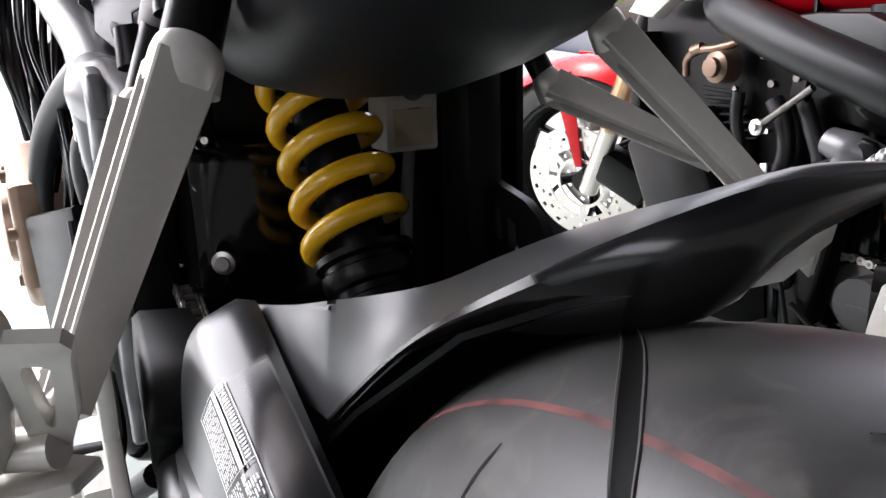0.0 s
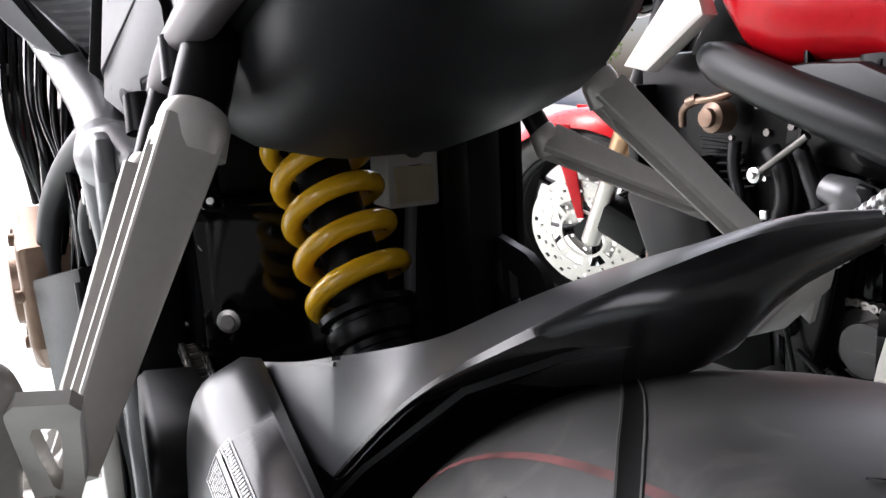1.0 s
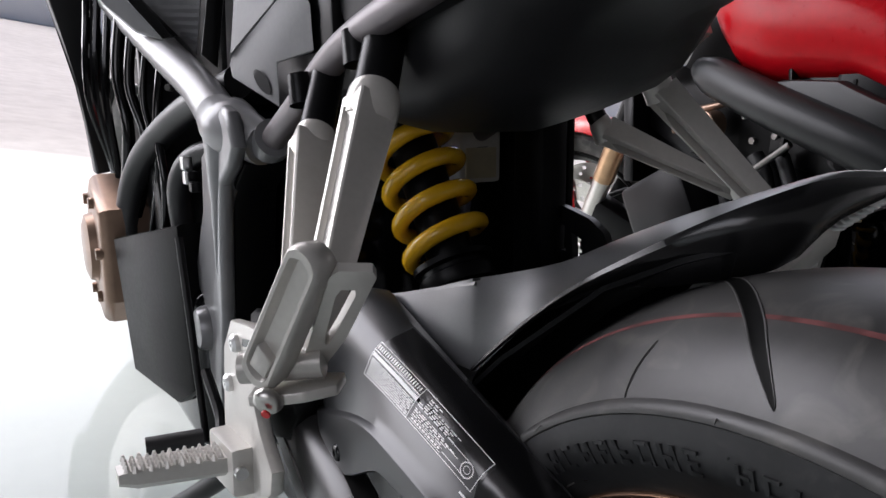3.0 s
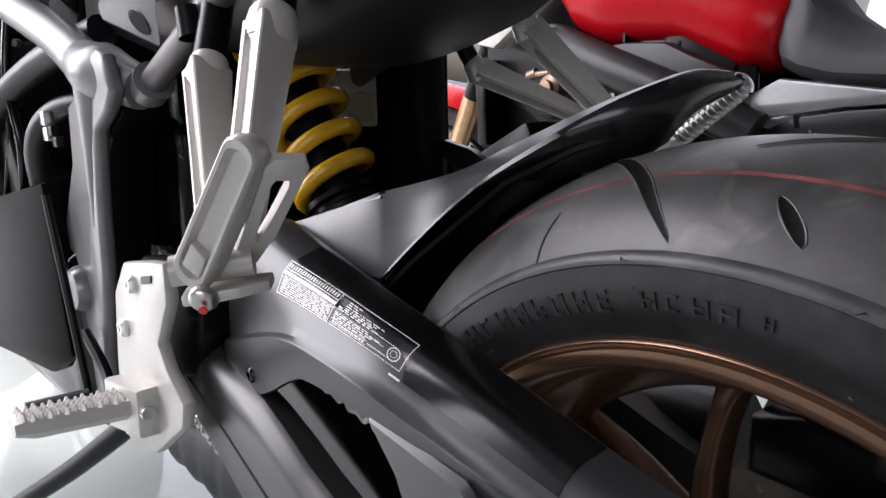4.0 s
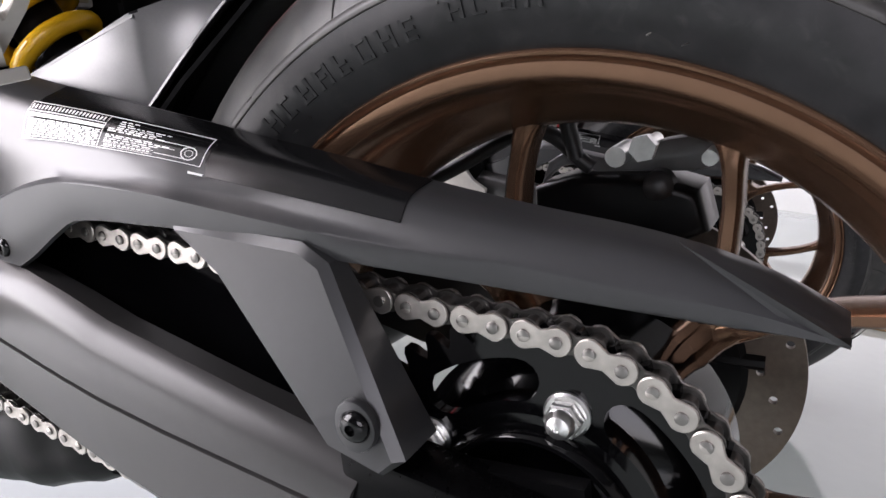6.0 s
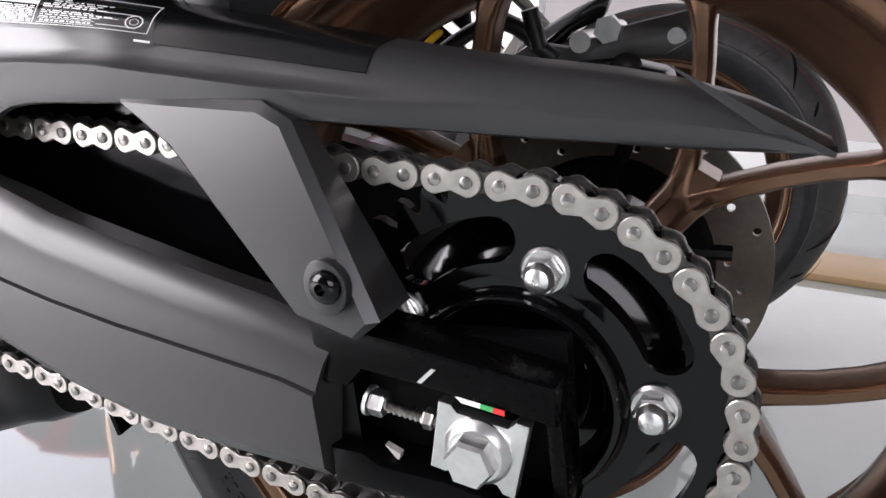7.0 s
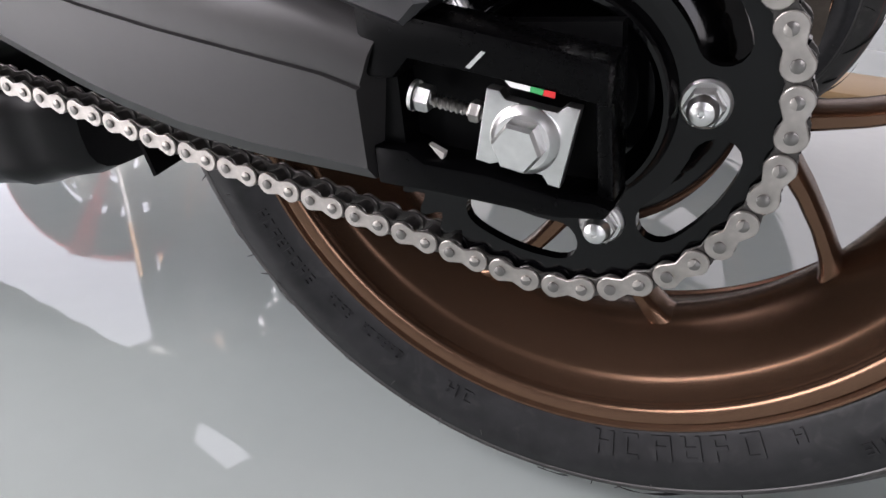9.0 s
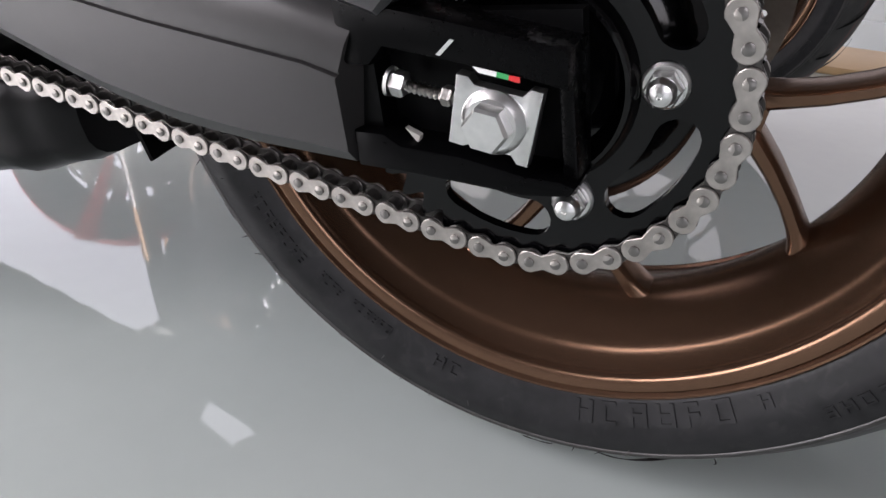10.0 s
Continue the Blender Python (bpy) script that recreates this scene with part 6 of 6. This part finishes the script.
        bm = prism([level(0, y, z)[1:] for y, z in ((0.450, 0.446), (0.525, 0.392), (0.530, 0.362), (0.430, 0.384), (0.328, 0.414), (0.200, 0.440), (0.060, 0.475), (0.080, 0.495), (0.273, 0.450))], -0.130 * sgn, -0.095 * sgn, 0.006)
        tail = part("tail_panel", bm, FRAME, bike, "grey tail side panel")
        bm = prism([level(0, y, z)[1:] for y, z in ((0.500, 0.366), (0.430, 0.380), (0.328, 0.410), (0.200, 0.436), (0.060, 0.471), (0.080, 0.420), (0.300, 0.360), (0.480, 0.330))], -0.126 * sgn, -0.095 * sgn, 0.006)
        part("under_panel", bm, RAIL, tail, "dark plastic panel under the tail")
        boss = lathe([(-0.150, 0.0), (-0.150, 0.030), (-0.185, 0.028), (-0.190, 0.018), (-0.200, 0.017), (-0.202, 0.0)], 24, level(0, 0.924, 0.372)[1:], close=False)
        if sgn < 0:
            moved(boss, Matrix.Scale(-1, 4, (1, 0, 0)))
        part("engine_boss", boss, COPPER, bike, "bronze engine mount boss")
        rod = tube([level(-0.175 * sgn, 0.812, 0.289), level(-0.175 * sgn, 0.723, 0.370)], 0.0065, 12)
        rod2 = part("link_rod", rod, PIN, bike, "dull steel link rod with a bolt at its end")
        bolt = lathe([(-0.172, 0.0), (-0.172, 0.014), (-0.182, 0.014), (-0.184, 0.007), (-0.190, 0.007), (-0.190, 0.0)], 20, level(0, 0.814, 0.287)[1:], close=False)
        if sgn < 0:
            moved(bolt, Matrix.Scale(-1, 4, (1, 0, 0)))
        part("rod_bolt", bolt, ZINC, rod2)
    bay = part("engine_bay", prism([level(0, y, z)[1:] for y, z in ((1.200, 0.410), (1.030, 0.500), (0.930, 0.460), (0.740, 0.400), (0.700, 0.220), (0.900, 0.190), (1.060, 0.225), (1.180, 0.300))], -0.115, 0.115, 0.010), INNER_BLACK, bike, "black upper engine between tank and crankcase")
    # added black block closing the bright gap between tank and shroud
    part("bay_cover", prism([level(0, y, z)[1:] for y, z in ((1.060, 0.475), (1.020, 0.560), (0.990, 0.650), (0.900, 0.650), (0.860, 0.500), (0.930, 0.445))], -0.125, 0.125, 0.008), INNER_BLACK, bay, "black filler between tank and intake shroud")
    for pts, r in ((((0.820, 0.330), (0.790, 0.295), (0.775, 0.240), (0.790, 0.180)), 0.016), (((0.760, 0.340), (0.735, 0.300), (0.700, 0.240), (0.690, 0.170)), 0.014), (((0.900, 0.330), (0.895, 0.280), (0.870, 0.220), (0.860, 0.160)), 0.012)):
        part("bay_hose", tube([level(-0.142, *q) for q in pts], r, 12), BLACK_RUBBER, bay, "black rubber hose")
    part("bay_pipe", tube([level(-0.150, 1.030, 0.340), level(-0.160, 1.022, 0.372), level(-0.165, 0.990, 0.392), level(-0.160, 0.950, 0.402), level(-0.150, 0.905, 0.420), level(-0.130, 0.890, 0.440)], 0.0075, 12), COPPER, bay, "thin bronze-coloured pipe")
    part("pipe_clip", tube([level(-0.166, 1.005, 0.388), level(-0.163, 0.985, 0.398)], 0.011, 12), COPPER, bay)
    for k, (y, z) in enumerate(((0.880, 0.395), (0.850, 0.352), (0.905, 0.300), (0.855, 0.410), (0.930, 0.330), (0.800, 0.370), (0.840, 0.270))):
        part("bay_bolt", tube([level(-0.112, y, z), level(-0.124, y, z)], 0.005 + 0.002 * (k % 2), 8, steps=1), ZINC if k % 3 == 0 else PIN, bay)
    for k in range(7):
        part("bay_fin", tube([level(-0.118, 0.860 + 0.012 * k, 0.250 + 0.012 * k), level(-0.122, 0.960 + 0.008 * k, 0.222 + 0.016 * k)], 0.004, 8), SATIN_BLACK, bay)
    # front wheel, fork, fender, headlamp, bars, all turned with the steering
    pivot = Vector(level(0, 1.40, 0.0))
    axis = Vector(level(0, -math.sin(radians(25)), math.cos(radians(25))))
    turn = Matrix.Translation(pivot) @ Matrix.Rotation(radians(STEER), 4, axis) @ Matrix.Translation(-pivot)
    turn = Matrix.Translation(level(0, 0.010, 0.022)) @ turn
    hub = level(0, 1.45, -0.012)
    at_hub = turn @ Matrix.Translation(hub)
    wheel = part("front_wheel", moved(rim(0.229, 0.050, 72), at_hub), BRONZE, bike, "bronze-painted front wheel rim")
    part("tyre", moved(lathe(tyre_profile(0.299, 0.060, 0.226, 0.050, 0.272), 96), at_hub), RUBBER, wheel, "black front tyre")
    first = part("spoke", spoke_mesh(60, 0.10, 17, 0.03, 0.200, 0.0065, 0.014), BRONZE, wheel)
    first.matrix_basis = at_hub
    for k in range(1, 5):
        shared("spoke", first.data, wheel, at_hub @ Matrix.Rotation(radians(72 * k), 4, "X"))
    part("hub", moved(lathe([(-0.06, 0.0), (-0.06, 0.03), (0.06, 0.03), (0.06, 0.0)], 32, close=False), at_hub), BRONZE, wheel)
    for x in (-0.068, 0.064):
        bm = bmesh.new()
        n, rr = 144, (0.062, 0.070, 0.086, 0.096, 0.104, 0.112, 0.120, 0.128, 0.136, 0.146, 0.155)
        grid = [[bm.verts.new((x, r * math.cos(2 * math.pi * k / n), r * math.sin(2 * math.pi * k / n))) for r in rr] for k in range(n)]
        for k in range(n):
            for i in range(len(rr) - 1):
                if (i in (1, 2) and k % 18 > 4) or (i == 4 and k % 9 in (0, 1)) or (i == 6 and k % 9 in (3, 4)) or (i == 8 and k % 9 in (6, 7)):
                    continue
                bm.faces.new((grid[k][i], grid[k][i + 1], grid[(k + 1) % n][i + 1], grid[(k + 1) % n][i]))
        bmesh.ops.delete(bm, geom=[v for v in bm.verts if not v.link_faces], context="VERTS")
        out = bmesh.ops.extrude_face_region(bm, geom=bm.faces[:])
        for v in out["geom"]:
            if isinstance(v, bmesh.types.BMVert):
                v.co.x = x + 0.004
        part("brake_disc", moved(bm, at_hub), STEEL, wheel, "drilled floating front brake disc")
    fork = part("front_fork", moved(block((-0.11, -0.03, -0.015), (0.11, 0.03, 0.015), 0.008), turn @ Matrix.Translation(level(0, 1.19, 0.58))), SATIN_BLACK, bike, "front fork with gold upper tubes")
    for sgn in (1, -1):
        lo, hi = Vector(level(0.098 * sgn, 1.41, -0.01)), Vector(level(0.098 * sgn, 1.17, 0.62))
        part("fork_leg", moved(tube([lo, lo.lerp(hi, 0.30)], 0.024, 18), turn), STEEL, fork, "bright lower fork leg")
        part("fork_tube", moved(tube([lo.lerp(hi, 0.28), lo.lerp(hi, 0.50)], 0.0275, 18), turn), GOLD, fork, "gold middle fork tube")
        part("fork_top", moved(tube([lo.lerp(hi, 0.50), hi], 0.0270, 18), turn), SATIN_BLACK, fork, "black upper fork tube")
        part("brake_caliper", moved(block((-0.034, -0.085, -0.045), (0.034, 0.075, 0.045), 0.014), turn @ Matrix.Translation(level(0.084 * sgn, 1.325, 0.050)) @ Matrix.Rotation(0.6, 4, "X")), SATIN_BLACK, fork, "black brake caliper")
    rows = []
    for k in range(15):
        a = radians(25 + 140 * k / 14)
        rows.append([(x, (0.318 - 0.018 * (x / 0.06) ** 2) * math.cos(a), (0.318 - 0.018 * (x / 0.06) ** 2) * math.sin(a)) for x in (-0.072, -0.055, -0.03, 0, 0.03, 0.055, 0.072)])
    fender = part("front_fender", moved(shell(rows, 0.003), at_hub), paint, bike, "painted front fender")
    for sgn in (1, -1):
        bm = prism([(-0.035, 0.300), (0.030, 0.310), (0.012, 0.180), (0.000, 0.050), (-0.020, 0.050), (-0.028, 0.180)], 0.074 * sgn, 0.079 * sgn, 0.001)
        part("fender_stay", moved(bm, at_hub), paint, fender)
    bm = bmesh.new()
    bmesh.ops.create_uvsphere(bm, u_segments=24, v_segments=14, radius=0.095, matrix=turn @ Matrix.Translation(level(0, 1.30, 0.62)) @ Matrix.Diagonal((1, 0.8, 1, 1)))
    part("headlamp", bm, GLOSS_BLACK, bike, "round headlamp in a black shell")
    part("handlebar", moved(tube([level(-0.36, 1.02, 0.72), level(-0.2, 1.10, 0.75), level(0, 1.12, 0.74), level(0.2, 1.10, 0.75), level(0.36, 1.02, 0.72)], 0.012, 12), turn), SATIN_BLACK, bike, "black tapered handlebar")
    # rear brake on the far side
    cal = part("rear_caliper", prism([(0.062, 0.098), (0.061, 0.138), (0.030, 0.147), (-0.020, 0.146), (-0.052, 0.136), (-0.058, 0.108), (-0.030, 0.096)], 0.070, 0.125, 0.008, segments=3), SATIN_BLACK, bike, "black rear brake caliper")
    part("caliper_bracket", prism([(0.060, 0.138), (0.054, 0.154), (0.038, 0.163), (0.014, 0.157), (-0.030, 0.168), (-0.076, 0.174), (-0.082, 0.160), (-0.050, 0.146), (0.000, 0.146), (0.016, 0.144), (0.030, 0.152), (0.046, 0.150)], 0.086, 0.099, 0.003), FRAME, cal, "grey cast caliper bracket")
    for y, z, r in ((-0.001, 0.160, 0.007), (-0.020, 0.166, 0.005), (-0.060, 0.158, 0.005)):
        part("caliper_pin", tube([(0.064, y, z), (0.100, y, z)], r, 14), ZINC, cal)
    part("pin_head", tube([(0.058, -0.020, 0.166), (0.066, -0.020, 0.166)], 0.0090, 6, steps=1), ZINC, cal)
    part("bleed_cap", tube([(0.078, 0.030, 0.158), (0.074, 0.034, 0.184)], 0.006, 10), BLACK_RUBBER, cal)
    part("brake_line", tube([(0.080, 0.020, 0.150), (0.078, 0.060, 0.178), (0.085, 0.130, 0.150), (0.090, 0.220, 0.110)], 0.0055, 10), BLACK_RUBBER, cal)
    part("piston_boot", moved(lathe([(0, 0.0), (0.001, 0.004), (0.003, 0.0075), (0.006, 0.006), (0.008, 0.009), (0.011, 0.007), (0.013, 0.010), (0.017, 0.008), (0.024, 0.010), (0.024, 0)], 20, close=False), Matrix.Translation((0.054, -0.0276, 0.1404))), BLACK_RUBBER, cal)


def motorcycle(label, paint, m):
    bike = new("motorcycle")
    tagged(bike, label=label, category="motorcycle")
    rear_wheel(bike)
    drive_chain(bike)
    swingarm(bike)
    chain_cover(bike)
    hugger(bike)
    shock(bike)
    peg_hangers(bike)
    rider_pegs(bike)
    frame_and_engine(bike)
    bodywork(bike, paint)
    bike.matrix_basis = m
    return bike


PANEL = surf("panel_grey", (0.085, 0.086, 0.089), 0.5, vary=0.08, grain=200, bump=0.01, spec=0.3)
DISC = surf("dark_disc_steel", (0.16, 0.135, 0.115), 0.34, metal=0.9, vary=0.15, grain=200)
TAIL_BLACK = surf("tail_plastic", (0.0115, 0.0115, 0.0122), 0.46, vary=0.15, grain=400, bump=0.05, spec=0.22)
AXLE_BLACK = surf("axle_paint", (0.0012, 0.0012, 0.0014), 0.28, vary=0.15, grain=300, bump=0.01, spec=0.09)
PIN = surf("pin_steel", (0.22, 0.21, 0.20), 0.3, metal=0.9, vary=0.15)
RAIL = surf("rail_plastic", (0.011, 0.0125, 0.0130), 0.38, vary=0.12, grain=200, bump=0.01, spec=0.35)
# tyre rubber inside the grooves, with their shade put into the colour
GROOVE_SHADE = surf("groove_shade", (0.002, 0.002, 0.002), 0.6, vary=0.2, spec=0.08)
RED_LINE = surf("red_tyre_line", (0.12, 0.033, 0.032), 0.5, vary=0.75, grain=60, large=20)
SUBFRAME = surf("subframe_grey", (0.13, 0.115, 0.12), 0.4, metal=0.4)
# hugger plastic twice: lightened for the lit skin, darkened for the shaded rim
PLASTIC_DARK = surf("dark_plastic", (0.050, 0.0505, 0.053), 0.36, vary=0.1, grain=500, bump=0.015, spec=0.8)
SHADED_PLASTIC = surf("shaded_gloss_plastic", (0.007, 0.007, 0.0075), 0.22, vary=0.1, grain=300, bump=0.006, spec=0.5)
GOLD = surf("gold_anodised", (0.50, 0.32, 0.19), 0.3, metal=0.9)
SPOKE_ANGLE, NUT_ANGLE, PIN_PHASE, SPRING_TURN = 134.0, 108.0, radians(6.62), 0.0
LEAN, STEER = 8.5, 28.0
BIKE = pose(-0.215 * math.sin(radians(LEAN)), 0, 0.1 + 0.215 * math.cos(radians(LEAN)), -PITCH, -LEAN, 0)
near = motorcycle("dark grey motorcycle on its side stand with a yellow rear spring", PLASTIC, BIKE)
far = copy_thing(near, Matrix.Translation((1.06, 0.075, 0.0)) @ BIKE)
tagged(far, label="red motorcycle parked alongside on its side stand")
for ob in [ob for ob in near.children if ob.name.split(".")[0] in ("upper_rail", "tail_panel", "shroud", "tank_cover", "engine_boss", "link_rod", "engine_bay")]:
    for child in list(ob.children):
        bpy.data.objects.remove(child)
    bpy.data.objects.remove(ob)
for ob in [ob for ob in far.children_recursive if ob.name.split(".")[0] in ("radiator_shroud", "cable", "clamp", "seat_base", "side_cover", "intake_grille", "rib", "spar_trim", "trim_groove", "frame_spar", "coolant_hose", "breather_hose")]:
    bpy.data.objects.remove(ob)
for ob in far.children_recursive:
    if ob.name.split(".")[0] in ("frame_plate", "frame_spar", "weld_ring", "tube_collar", "side_panel", "panel_front", "pivot_cap"):
        ob.data = ob.data.copy()
        ob.data.materials[0] = SATIN_BLACK
    if ob.parent and ob.parent.name.split(".")[0] == "front_wheel" and ob.name.split(".")[0] in ("spoke", "hub") or ob.name.split(".")[0] == "front_wheel":
        ob.data = ob.data.copy()
        ob.data.materials[0] = SATIN_BLACK
    if ob.name.split(".")[0] in ("tank", "front_fender", "fender_stay"):
        ob.data = ob.data.copy()
        ob.data.materials[0] = RED
